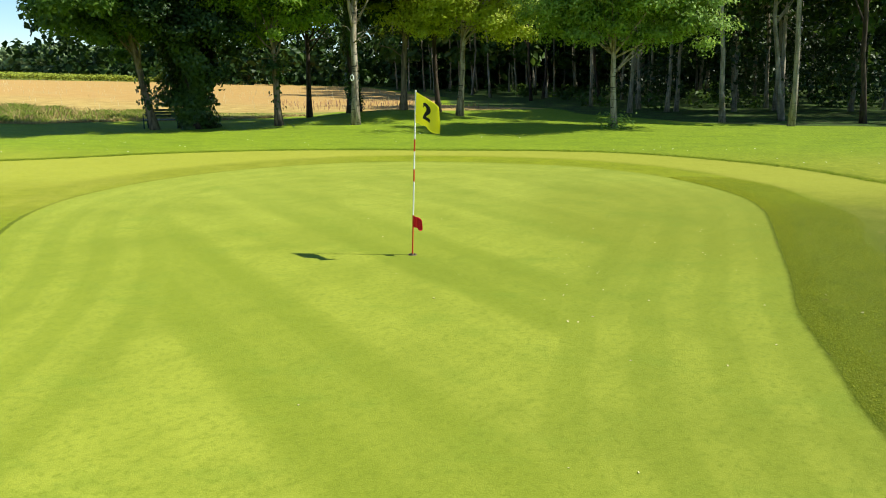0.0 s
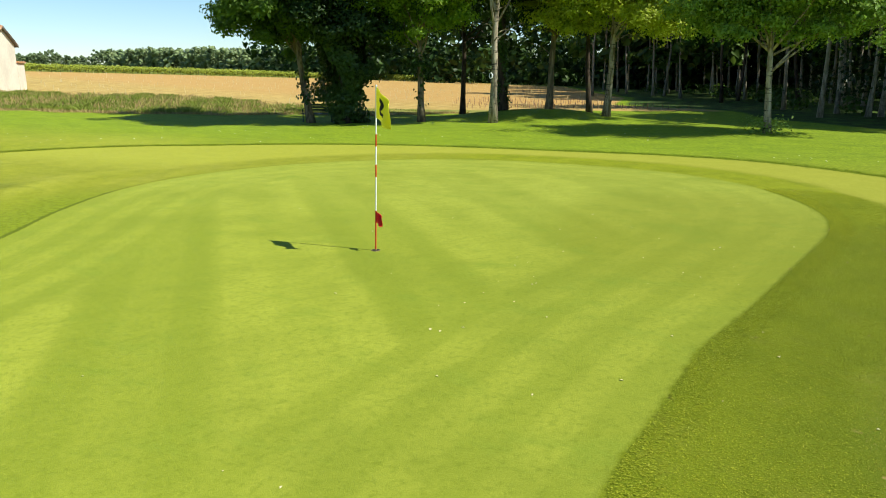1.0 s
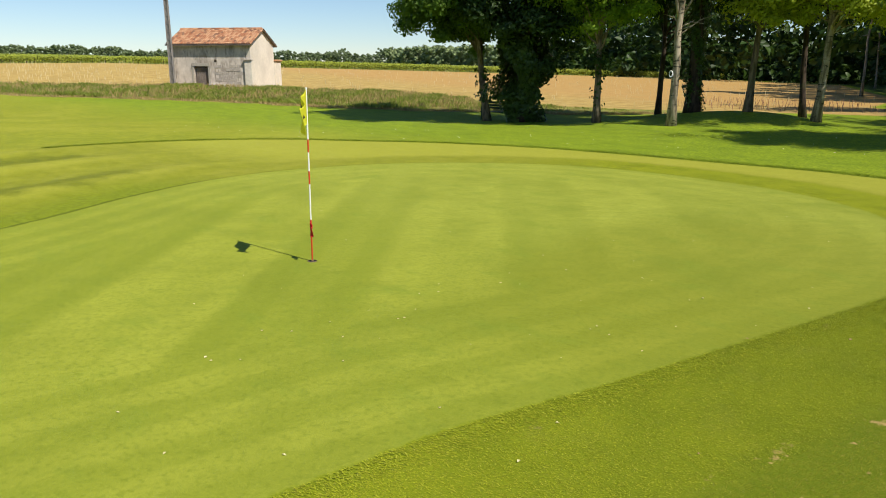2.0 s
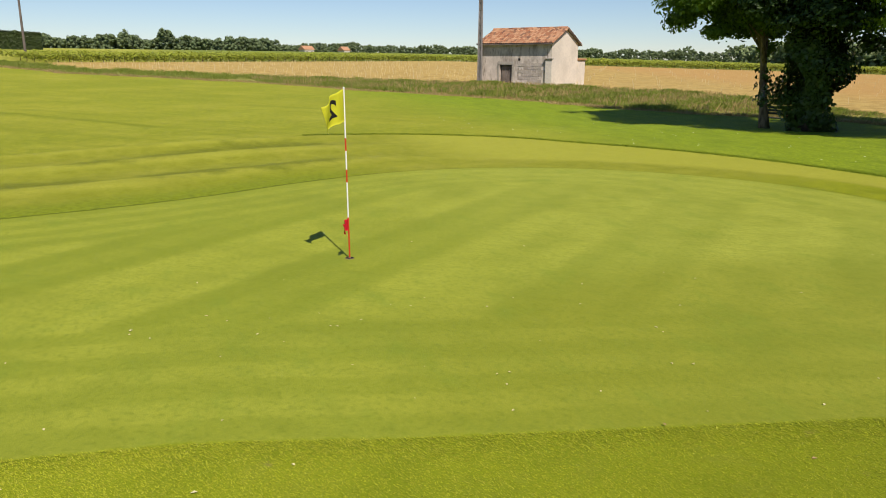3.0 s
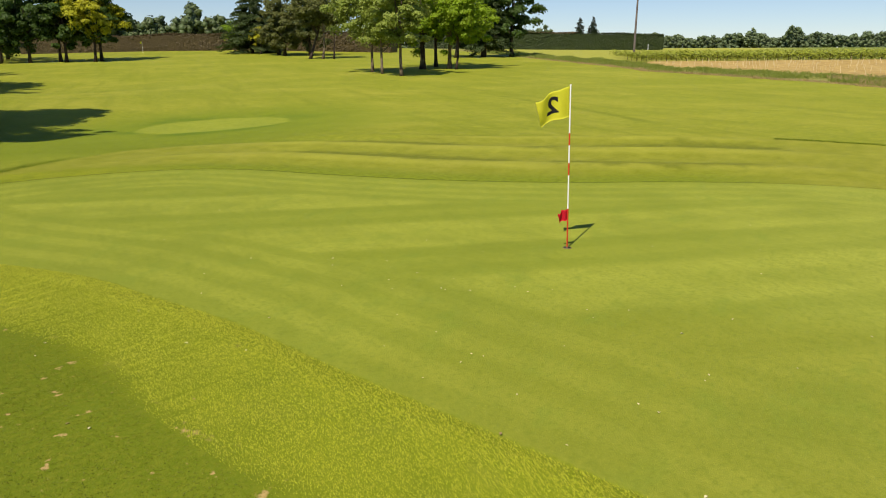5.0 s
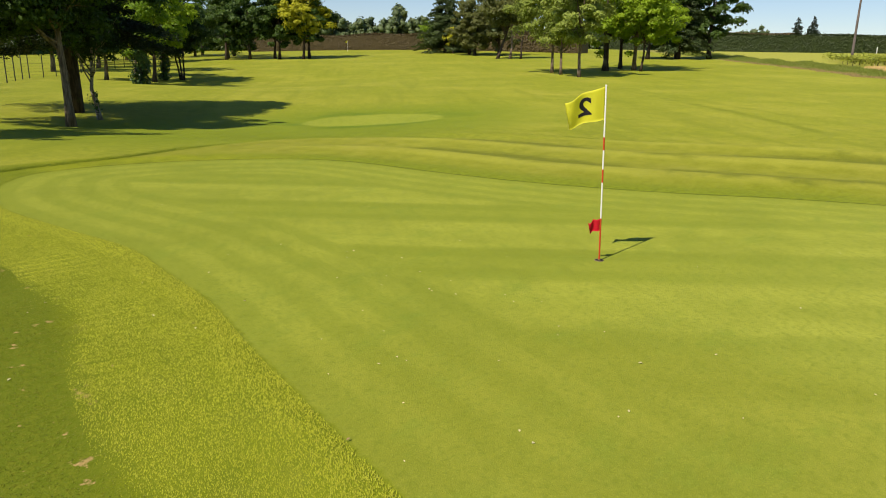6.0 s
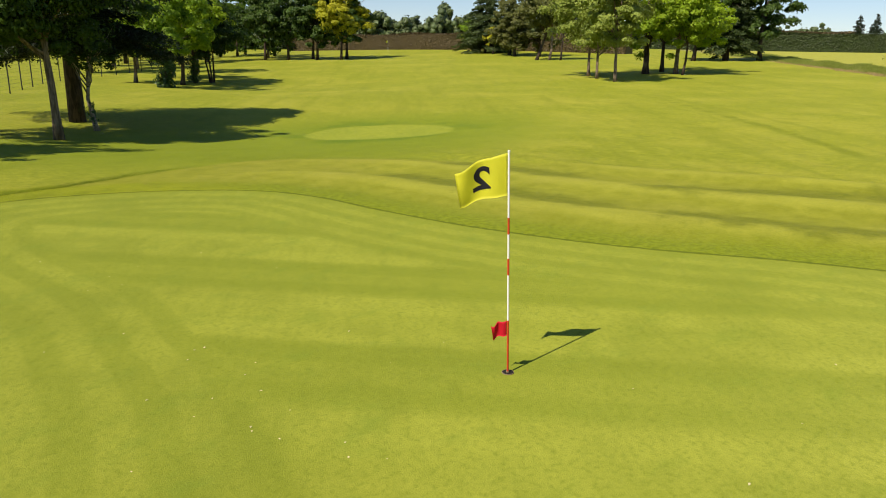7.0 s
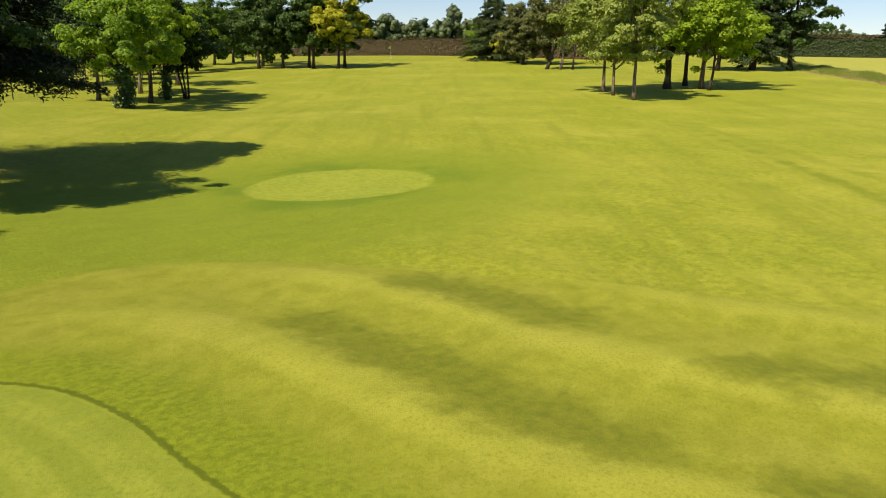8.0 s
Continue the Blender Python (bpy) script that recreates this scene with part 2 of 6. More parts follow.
    # field, vineyard, bank and wood floor
    soil = n.mix(n.step(n.noise(1.1, 6, 0.6), 0.3, 0.7), SOIL_DARK, SOIL_LIGHT)
    soil = n.mix(n.step(n.noise(4.5, 6, 0.75), 0.46, 0.7, 0.0, 0.5), soil, SOIL_DARK)
    red = n.step(n.math("ADD", y, n.math("MULTIPLY", x, 0.25)), 32.0, 46.0)
    soil = n.mix(n.math("MULTIPLY", red, 0.65), soil, SOIL_RED)
    soil = n.mix(n.step(n.noise(0.4, 5, 0.6), 0.52, 0.72, 0.0, 0.45), soil, STRAW)
    vine = n.mix(n.step(n.noise(0.9, 5, 0.7), 0.35, 0.65), VINE_DARK, VINE_LIGHT)
    vine = n.mix(n.step(y, 12.0, -8.0, 0.0, 0.8), vine, n.mix(n.step(n.noise(2.5, 6, 0.75), 0.35, 0.7), MEADOW_LIGHT, MEADOW_DARK))
    bank = n.mix(n.step(n.noise(3, 5, 0.7), 0.35, 0.65), BANK_DARK, BANK_LIGHT)
    # the wood floor's colours are darkened for the shade under the trees
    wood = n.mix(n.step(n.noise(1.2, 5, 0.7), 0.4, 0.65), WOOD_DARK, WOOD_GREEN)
    out = n.mix(n.step(n.attr("fringe_d"), 0.04, -0.04), r, a)
    rag = n.math("MULTIPLY", n.math("SUBTRACT", n.noise(2.2, 4), 0.5), 0.5)
    out = n.mix(n.step(n.math("ADD", dg, n.math("MULTIPLY", rag, 0.8)), 1.5, 1.15, 0.0, 1.0), out, n.mix(n.step(n.math("MULTIPLY", x, -1.0), 1.5, 4.5), k, a))
    # a thin dark line is painted along the green's edge for the lip's shade
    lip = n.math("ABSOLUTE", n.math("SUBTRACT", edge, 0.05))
    lip_shade = n.math("MULTIPLY", n.step(x, 3.0, 0.0, 0.12, 1.0), n.step(y, 4.0, 1.5, 0.35, 1.0))
    out = n.mix(n.math("MULTIPLY", n.step(lip, 0.06, 0.02, 0.0, 0.85), lip_shade), out, COARSE_DARK)
    out = n.mix(n.step(edge, 0.03, -0.03), out, g)
    out = n.mix(n.step(n.math("ADD", n.attr("bank_d"), rag), 0.1, -0.1), out, bank)
    out = n.mix(n.step(n.math("ADD", n.attr("field_d"), rag), 0.25, -0.25), out, soil)
    out = n.mix(n.step(n.attr("vine_d"), 0.5, -0.5), out, vine)
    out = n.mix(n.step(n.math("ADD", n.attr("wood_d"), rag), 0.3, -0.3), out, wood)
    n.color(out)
    rough_area = n.step(edge, -0.05, 0.05)
    height = n.math("ADD", n.math("MULTIPLY", fine, 0.35), n.math("MULTIPLY", grain, 0.25))
    height = n.math("ADD", height, n.math("MULTIPLY", n.math("ADD", tuft, n.math("MULTIPLY", mid, 0.2)), n.math("MULTIPLY", rough_area, 0.7)))
    n.bump(height, 0.65, 0.03)
    n.put(n.bsdf.inputs["Diffuse Roughness"], n.math("ADD", n.math("MULTIPLY", n.math("MULTIPLY", rough_area, n.step(dg, 3.0, 1.8)), n.math("MULTIPLY", n.step(x, 1.0, 3.0), n.step(y, 5.0, 2.5))), 0.3))
    return n.mat


GREEN_LIGHT, GREEN_DARK, GREEN_DEEP = (0.325, 0.352, 0.040), (0.205, 0.245, 0.019), (0.138, 0.178, 0.012)
GREEN_PALE = (0.40, 0.42, 0.075)
GREEN_OLIVE, GREEN_COOL = (0.165, 0.168, 0.006), (0.165, 0.235, 0.022)
COLLAR_LIGHT, COLLAR_DARK = (0.31, 0.335, 0.014), (0.125, 0.16, 0.004)
FOOT_LIGHT, FOOT_DARK = (0.195, 0.24, 0.010), (0.118, 0.158, 0.005)
APRON_LIGHT, APRON_DARK, APRON_PALE = (0.285, 0.295, 0.030), (0.17, 0.185, 0.011), (0.36, 0.365, 0.046)
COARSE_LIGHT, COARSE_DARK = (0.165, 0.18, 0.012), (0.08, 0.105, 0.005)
THATCH, THIN = (0.105, 0.145, 0.004), (0.15, 0.175, 0.009)
ROUGH_LIGHT, ROUGH_DARK, FAIRWAY = (0.295, 0.315, 0.025), (0.16, 0.19, 0.010), (0.355, 0.34, 0.041)
LUSH_LIGHT, LUSH_DARK = (0.26, 0.35, 0.013), (0.095, 0.16, 0.007)
MEADOW_LIGHT, MEADOW_DARK = (0.38, 0.365, 0.055), (0.26, 0.275, 0.035)
DRY, EARTH, EARTH_PALE = (0.275, 0.262, 0.040), (0.262, 0.177, 0.0786), (0.42, 0.29, 0.11)
SOIL_LIGHT, SOIL_DARK, SOIL_RED = (0.48, 0.345, 0.115), (0.30, 0.20, 0.058), (0.42, 0.24, 0.08)
STRAW, BANK_DARK, BANK_LIGHT = (0.367, 0.295, 0.118), (0.13, 0.16, 0.028), (0.30, 0.26, 0.065)
VINE_LIGHT, VINE_DARK = (0.236, 0.262, 0.0459), (0.105, 0.144, 0.0197)
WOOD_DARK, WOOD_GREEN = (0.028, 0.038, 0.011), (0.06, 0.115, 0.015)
TURF = ground_material()
M_BARK = bark_material("grey_brown_bark", (0.10, 0.075, 0.05), (0.26, 0.20, 0.13))
M_BARK_DARK = bark_material("dark_bark", (0.03, 0.022, 0.016), (0.085, 0.06, 0.042))
M_BARK_PALE = bark_material("pale_birch_bark", (0.17, 0.135, 0.09), (0.42, 0.36, 0.26), 0.9)
M_BARK_ASH = bark_material("pale_poplar_bark", (0.20, 0.175, 0.125), (0.38, 0.335, 0.25), 0.35)
M_LEAF = leaf_material("fresh_green_leaves", (0.15, 0.27, 0.016), (0.32, 0.45, 0.03), 0.45)
M_LEAF_DARK = leaf_material("dark_green_leaves", (0.026, 0.06, 0.009), (0.06, 0.11, 0.013), 0.2)
M_LEAF_IVY = leaf_material("glossy_ivy_leaves", (0.036, 0.08, 0.0128), (0.112, 0.176, 0.036), 0.22, 0.28)
M_LEAF_LIME = leaf_material("bright_lime_leaves", (0.23, 0.37, 0.0158), (0.40, 0.51, 0.0288), 0.4)
M_LEAF_GOLD = leaf_material("golden_yellow_leaves", (0.40, 0.42, 0.022), (0.56, 0.53, 0.035), 0.4)
M_LEAF_PALE = leaf_material("pale_grey_green_leaves", (0.24, 0.32, 0.05), (0.40, 0.45, 0.09), 0.35)
M_LEAF_BIRCH = leaf_material("light_birch_leaves", (0.36, 0.45, 0.035), (0.56, 0.62, 0.07), 0.4)
M_LEAF_ASH = leaf_material("fresh_ash_leaves", (0.19, 0.32, 0.045), (0.38, 0.49, 0.10), 0.35)
# thicket leaves take near-black colours for the shade within the wood
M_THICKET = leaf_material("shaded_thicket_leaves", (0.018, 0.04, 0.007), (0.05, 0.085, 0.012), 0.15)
M_LEAF_WOOD = leaf_material("woodland_leaves", (0.048, 0.104, 0.0144), (0.112, 0.176, 0.024), 0.32)
M_SPRAY = leaf_material("green_conifer_sprays", (0.06, 0.10, 0.03), (0.11, 0.15, 0.035), 0.2)
M_NEEDLE = leaf_material("dark_conifer_needles", (0.0175, 0.035, 0.0098), (0.035, 0.0595, 0.0126), 0.1)
M_WILLOW = leaf_material("dull_hanging_foliage", (0.125, 0.15, 0.036), (0.20, 0.20, 0.05), 0.4)
# distant leaves are paler and bluer, with the haze put into their colour
M_FAR = leaf_material("hazed_woodland_leaves", (0.115, 0.16, 0.07), (0.16, 0.205, 0.08), 0.08)
M_FAR_HAZED = leaf_material("hazed_hillside_leaves", (0.18, 0.24, 0.10), (0.24, 0.29, 0.11), 0.1)
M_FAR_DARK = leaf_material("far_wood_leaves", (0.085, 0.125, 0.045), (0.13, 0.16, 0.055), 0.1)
M_LEAF_GREEN = leaf_material("mid_green_leaves", (0.07, 0.14, 0.016), (0.17, 0.27, 0.025), 0.4)
M_HEDGE = leaf_material("clipped_hedge_leaves", (0.04, 0.065, 0.013), (0.062, 0.085, 0.018), 0.2)
M_HEDGE_BROWN = leaf_material("browning_hedge_leaves", (0.105, 0.082, 0.032), (0.14, 0.098, 0.04), 0.2)
M_VINE = leaf_material("vine_leaves", (0.27, 0.32, 0.035), (0.42, 0.43, 0.06), 0.25)
M_TALL = leaf_material("tall_bank_grass", (0.20, 0.28, 0.035), (0.36, 0.37, 0.08), 0.4)
M_TURF_BLADE = leaf_material("rough_grass_blades", (0.17, 0.24, 0.016), (0.26, 0.31, 0.028), 0.5)

# ---- building helpers ----


def mesh_of(name, verts, faces, material, smooth=False):
    me = bpy.data.meshes.new(name)
    me.from_pydata([tuple(v) for v in verts], [], [tuple(f) for f in faces])
    if smooth:
        me.polygons.foreach_set("use_smooth", [True] * len(me.polygons))
    me.materials.append(material)
    me.update()
    return me


def tri_mesh(name, verts, tris, material):
    """A mesh from arrays of triangles, for the many leaves and blades."""
    me = bpy.data.meshes.new(name)
    verts, tris = np.asarray(verts, np.float32), np.asarray(tris, np.int32)
    me.vertices.add(len(verts))
    me.vertices.foreach_set("co", verts.ravel())
    me.loops.add(tris.size)
    me.loops.foreach_set("vertex_index", tris.ravel())
    me.polygons.add(len(tris))
    me.polygons.foreach_set("loop_start", np.arange(len(tris), dtype=np.int32) * 3)
    me.polygons.foreach_set("loop_total", np.full(len(tris), 3, np.int32))
    me.materials.append(material)
    me.update(calc_edges=True)
    return me


def thing(name, x, y, z, rz=0.0):
    ob = new(name)
    ob.matrix_basis = pose(x, y, z, 0, 0, rz)
    return ob


def part(name, data, material, parent, label=""):
    """One mesh under a thing or under a part; data is a mesh or a bmesh."""
    if isinstance(data, bmesh.types.BMesh):
        me = bpy.data.meshes.new(name)
        data.to_mesh(me)
        data.free()
        me.materials.append(material)
        data = me
    ob = new(name, data)
    ob.parent = parent
    return tagged(ob, label)


def box(x0, x1, y0, y1, z0, z1, bevel=0.0):
    bm = bmesh.new()
    bmesh.ops.create_cube(bm, size=1)
    for v in bm.verts:
        v.co = Vector((x0 + (v.co.x + 0.5) * (x1 - x0), y0 + (v.co.y + 0.5) * (y1 - y0), z0 + (v.co.z + 0.5) * (z1 - z0)))
    if bevel:
        bmesh.ops.bevel(bm, geom=bm.edges[:], offset=bevel, segments=2, affect="EDGES")
    return bm


def tubes(paths, sides=7):
    """Tapered round limbs: each path is a list of points and a list of radii."""
    verts, faces = [], []
    for pts, radii in paths:
        pts = [Vector(p) for p in pts]
        start = len(verts)
        for i, (p, r) in enumerate(zip(pts, radii)):
            way = (pts[min(i + 1, len(pts) - 1)] - pts[max(i - 1, 0)]).normalized()
            side = way.cross(Vector((0.31, 0.95, 0.02))).normalized()
            up = way.cross(side)
            for k in range(sides):
                a = 2 * math.pi * k / sides
                verts.append(p + (side * math.cos(a) + up * math.sin(a)) * r)
        for i in range(len(pts) - 1):
            for k in range(sides):
                a, b = start + i * sides + k, start + i * sides + (k + 1) % sides
                faces.append((a, b, b + sides, a + sides))
        faces.append(tuple(start + (len(pts) - 1) * sides + k for k in range(sides)))
        faces.append(tuple(start + sides - 1 - k for k in range(sides)))
    return verts, faces


def leaf_arrays(rng, centres, normals, size, slim=0.55):
    """Folded leaves of two triangles, at the centres, facing roughly along the normals."""
    n = len(centres)
    nrm = normals + rng.normal(0, 0.3, (n, 3))
    nrm /= np.linalg.norm(nrm, axis=1, keepdims=True) + 1e-9
    t = np.cross(nrm, rng.normal(0, 1, (n, 3)))
    t /= np.linalg.norm(t, axis=1, keepdims=True) + 1e-9
    b = np.cross(nrm, t)
    s = (size * rng.uniform(0.6, 1.35, n))[:, None]
    base, tip = centres - t * s * 0.5, centres + t * s * 0.5 - nrm * s * 0.12
    left = centres - b * s * slim * 0.5 + nrm * s * 0.14
    right = centres + b * s * slim * 0.5 + nrm * s * 0.14
    verts = np.stack([base, left, tip, right], 1).reshape(-1, 3)
    i = np.arange(n)[:, None] * 4
    tris = np.concatenate([i + [0, 2, 1], i + [0, 3, 2]], 1).reshape(-1, 3)
    return verts, tris


def crown_leaves(rng, blobs, count, size, clump=0.55, hollow=0.35, clumps=None, flat=1.0):
    """Leaves in clumps through a crown of several ellipsoids (x, y, z, rx, ry, rz)."""
    blobs = np.array(blobs, float)
    vol = blobs[:, 3] * blobs[:, 4] * blobs[:, 5]
    count, size = int(count * 0.84), size * 1.08
    clumps = clumps or max(min(70, count // 40), count // 230)
    pick = rng.choice(len(blobs), clumps, p=vol / vol.sum())
    d = rng.normal(0, 1, (clumps, 3))
    d /= np.linalg.norm(d, axis=1, keepdims=True)
    r = rng.uniform(hollow ** 3, 1.0, clumps) ** (1 / 3)
    d_r = d * (r * (1 + 0.22 * rng.normal(0, 1, clumps)))[:, None]
    cc = blobs[pick, :3] + d_r * blobs[pick, 3:]
    cn = d * 0.7 + np.array([0, 0, 0.5])
    which = rng.integers(0, clumps, count)
    spread = clump * 1.35 * rng.uniform(0.55, 1.35, clumps)
    way = rng.normal(0, 1, (count, 3))
    way /= np.linalg.norm(way, axis=1, keepdims=True)
    way[:, 2] = np.where(rng.uniform(0, 1, count) < 0.6, np.abs(way[:, 2]), way[:, 2])
    off = way * (spread[which] * rng.uniform(0.35, 1.15, count))[:, None] * np.array([1, 1, 0.66 * flat])
    pts = cc[which] + off
    nr = cn[which] * 0.5 + way * 0.7 + np.array([0, 0, 0.15])
    v, t = leaf_arrays(rng, pts, nr, size)
    return v, t, cc


def tree(x, y, label, height, radius, crown, leaves, size, leaf, bark, seed, lean=(0.0, 0.0), clear=None, clump=0.5,
         name="tree", wander=0.12, limbs=9, group="", ivy=None, sprouts=0, stems=1, hollow=0.35, bare=0):
    """A tree standing on the ground: trunk with limbs and a crown of leaves; crown lists ellipsoids relative to the foot."""
    rng = np.random.default_rng(seed)
    root = thing(name, x, y, height_at(x, y) - 0.06)
    tagged(root, label, "tree", group)
    v, t, cc = crown_leaves(rng, crown, leaves, size, clump, hollow)
    clear = clear or height * 0.3
    paths = []
    top = np.array([lean[0], lean[1], 1.0]) * height * 0.86
    for s in range(stems):
        foot = np.array([0.0, 0.0, 0.0]) if stems == 1 else np.array([math.cos(s * 2.4 + seed), math.sin(s * 2.4 + seed), 0]) * radius * 1.3
        rad = radius if stems == 1 else radius * 0.7
        flare = 1.45 if stems == 1 else 1.15
        steps = 9
        pts, rr = [], []
        bend = rng.normal(0, wander, (2,))
        out = foot * 3.0
        for i in range(steps + 1):
            f = i / steps
            p = foot + (top + out - foot) * f
            p[:2] += bend * math.sin(f * math.pi * 1.3) + rng.normal(0, wander * 0.18, 2) * min(1, f * 4)
            pts.append(p)
            rr.append(rad * ((flare - 1) * math.exp(-f * height / 0.35) + 1.0) * (1 - 0.78 * f ** 1.1))
        paths.append((pts, rr))
    main = np.array(paths[0][0])
    for i in range(limbs):
        f = 0.0
        end = cc[rng.integers(0, len(cc))]
        z0 = min(max(clear * rng.uniform(0.85, 1.2), end[2] * 0.55), height * 0.75)
        a = np.array([np.interp(z0, main[:, 2], main[:, k]) for k in range(3)])
        mid_p = (a + end) / 2 + np.array([0, 0, 0.12 * np.linalg.norm(end - a)]) + rng.normal(0, 0.12, 3)
        q = 0.5 * (a + mid_p) + rng.normal(0, 0.06, 3)
        r0 = radius * rng.uniform(0.28, 0.45)
        paths.append(([a, q, mid_p, end], [r0, r0 * 0.75, r0 * 0.5, r0 * 0.15]))
    for i in range(bare):
        z0 = rng.uniform(clear * 0.7, height * 0.6)
        a = np.array([np.interp(z0, main[:, 2], main[:, k]) for k in range(3)])
        ang, ln = rng.uniform(0, 6.28), rng.uniform(0.7, 1.9)
        e = a + np.array([math.cos(ang), math.sin(ang), rng.uniform(-0.1, 0.6)]) * ln
        q = (a + e) / 2 + np.array([0, 0, 0.15])
        paths.append(([a, q, e], [0.03, 0.02, 0.006]))
        e2 = q + np.array([math.cos(ang + 0.9), math.sin(ang + 0.9), 0.3]) * ln * 0.45
        paths.append(([q, (q + e2) / 2, e2], [0.017, 0.012, 0.004]))
    tv, tf = tubes(paths, 9)
    part("trunk", mesh_of("trunk", tv, tf, bark, True), bark, root)
    if sprouts:
        off = rng.normal(0, 1, (sprouts, 3)) * np.array([0.33, 0.33, 0.2]) + np.array([0, 0, 0.3])
        off[:, 2] = np.abs(off[:, 2])
        sv, st = leaf_arrays(rng, off, off + np.array([0, 0, 0.3]), 0.12)
        part("root_sprouts", tri_mesh("root_sprouts", sv, st, leaf), leaf, root, "leafy shoots round the foot of the trunk")["kind"] = "stuff"
    if ivy:
        iv = []
        for (z0, z1, r0, cnt, sz) in ivy:
            z = rng.uniform(z0, z1, cnt)
            a = rng.uniform(0, 2 * math.pi, cnt)
            lump = 0.75 + 0.35 * np.sin(a * 3 + z * 1.7) + 0.25 * np.sin(z * 3.1 + a)
            rr = r0 * lump * rng.uniform(0.55, 1.05, cnt)
            ax = np.interp(z, main[:, 2], main[:, 0])
            ay = np.interp(z, main[:, 2], main[:, 1])
            pts = np.stack([ax + np.cos(a) * rr, ay + np.sin(a) * rr, z], 1)
            nr = np.stack([np.cos(a), np.sin(a), np.full(cnt, 0.4)], 1)
            iv.append((leaf_arrays(rng, pts, nr, sz, 0.85)))
        vv = np.concatenate([p[0] for p in iv])
        tt, o = [], 0
        for p in iv:
            tt.append(p[1] + o)
            o += len(p[0])
        part("ivy", tri_mesh("ivy", vv, np.concatenate(tt), M_LEAF_IVY), M_LEAF_IVY, root, "glossy ivy climbing the trunk")
    part("crown", tri_mesh("crown", v, t, leaf), leaf, root)
    return root


def conifer(x, y, label, height, radius, reach, leaf, bark, seed, first=2.2, tiers=16, per=9, sprays=150, size=0.2, droop=0.35, name="conifer_tree", group="", shape=0.8):
    """A conifer: whorls of drooping boughs that carry flat sprays."""
    rng = np.random.default_rng(seed)
    root = thing(name, x, y, height_at(x, y) - 0.06)
    tagged(root, label, "tree", group)
    paths = [([(0, 0, 0), (0.03, 0, height * 0.3), (0, 0.04, height * 0.65), (0, 0, height)], [radius * 1.3, radius, radius * 0.6, 0.03])]
    pts, nrm = [], []
    for i in range(tiers):
        f = i / (tiers - 1)
        z = first + (height - first - 0.3) * f
        ln = reach * (1 - f) ** shape + 0.35
        for k in range(per):
            a = rng.uniform(0, 2 * math.pi)
            l2 = ln * rng.uniform(0.65, 1.12)
            zz = z + rng.normal(0, 0.25)
            tip = np.array([math.cos(a) * l2, math.sin(a) * l2, zz - l2 * droop * rng.uniform(0.4, 1.2)])
            a0 = np.array([0, 0, zz])
            m = (a0 + tip) / 2 + np.array([0, 0, 0.12 * l2])
            if k < 5:
                paths.append(([a0, m, tip], [radius * 0.2 * (1 - f * 0.7), radius * 0.11 * (1 - f * 0.7), 0.008]))
            cnt = int(sprays * (l2 / reach))
            u = rng.uniform(0.18, 1.0, cnt)[:, None]
            c = (1 - u) ** 2 * a0 + 2 * u * (1 - u) * m + u ** 2 * tip
            side = np.array([-math.sin(a), math.cos(a), 0])
            c = c + side * (rng.normal(0, 0.16, cnt) * l2 * 0.6)[:, None] + np.array([0, 0, 1]) * (rng.normal(-0.08, 0.10, cnt))[:, None]
            pts.append(c)
            nrm.append(np.tile(np.array([math.cos(a) * 0.3, math.sin(a) * 0.3, 0.8]), (cnt, 1)))
    tv, tf = tubes(paths, 8)
    part("trunk", mesh_of("trunk", tv, tf, bark, True), bark, root)
    v, t = leaf_arrays(rng, np.concatenate(pts), np.concatenate(nrm), size, 0.28)
    part("crown", tri_mesh("crown", v, t, leaf), leaf, root)
    return root


# ---- the plan of the ground ----


def smooth_ring(points, per=8):
    """A closed smooth line through the plan's corners."""
    p = np.array(points, float)
    out = []
    n = len(p)
    for i in range(n):
        a, b, c, d = p[i - 1], p[i], p[(i + 1) % n], p[(i + 2) % n]
        for k in range(per):
            t = k / per
            out.append(0.5 * (2 * b + (c - a) * t + (2 * a - 5 * b + 4 * c - d) * t * t + (3 * b - a - 3 * c + d) * t ** 3))
    return np.array(out)


def signed(ring, x, y):
    """Distance to a closed line, negative inside."""
    x, y = np.asarray(x, float), np.asarray(y, float)
    best = np.full(x.shape, 1e9)
    inside = np.zeros(x.shape, bool)
    for a, b in zip(ring, np.roll(ring, -1, 0)):
        e = b - a
        t = np.clip(((x - a[0]) * e[0] + (y - a[1]) * e[1]) / (e @ e + 1e-12), 0, 1)
        best = np.minimum(best, np.hypot(x - a[0] - t * e[0], y - a[1] - t * e[1]))
        if a[1] != b[1]:
            inside ^= ((a[1] > y) != (b[1] > y)) & (x < (b[0] - a[0]) * (y - a[1]) / (b[1] - a[1]) + a[0])
    return np.where(inside, -best, best)


GREEN_LINE = smooth_ring([(3.62, -4.7), (3.85, -3.4), (4.1, -2.1), (4.5, -0.9), (4.95, 0.6), (5.4, 2.1), (5.75, 3.4), (5.85, 4.8), (5.5, 6.4),
                          (4.6, 8.2), (3.0, 9.5), (1.0, 10.1), (-1.0, 10.3), (-3.0, 9.9), (-5.0, 8.6), (-6.4, 6.8), (-7.05, 4.7), (-6.95, 2.7),
                          (-6.2, 0.6), (-5.3, -1.1), (-4.65, -2.75), (-4.2, -4.6), (-4.0, -6.6), (-3.95, -8.2), (-3.5, -9.7), (-2.3, -10.9),
                          (-0.6, -11.75), (1.05, -12.0), (2.3, -11.6), (3.3, -10.2), (3.75, -8.5), (3.72, -6.6)], 6)
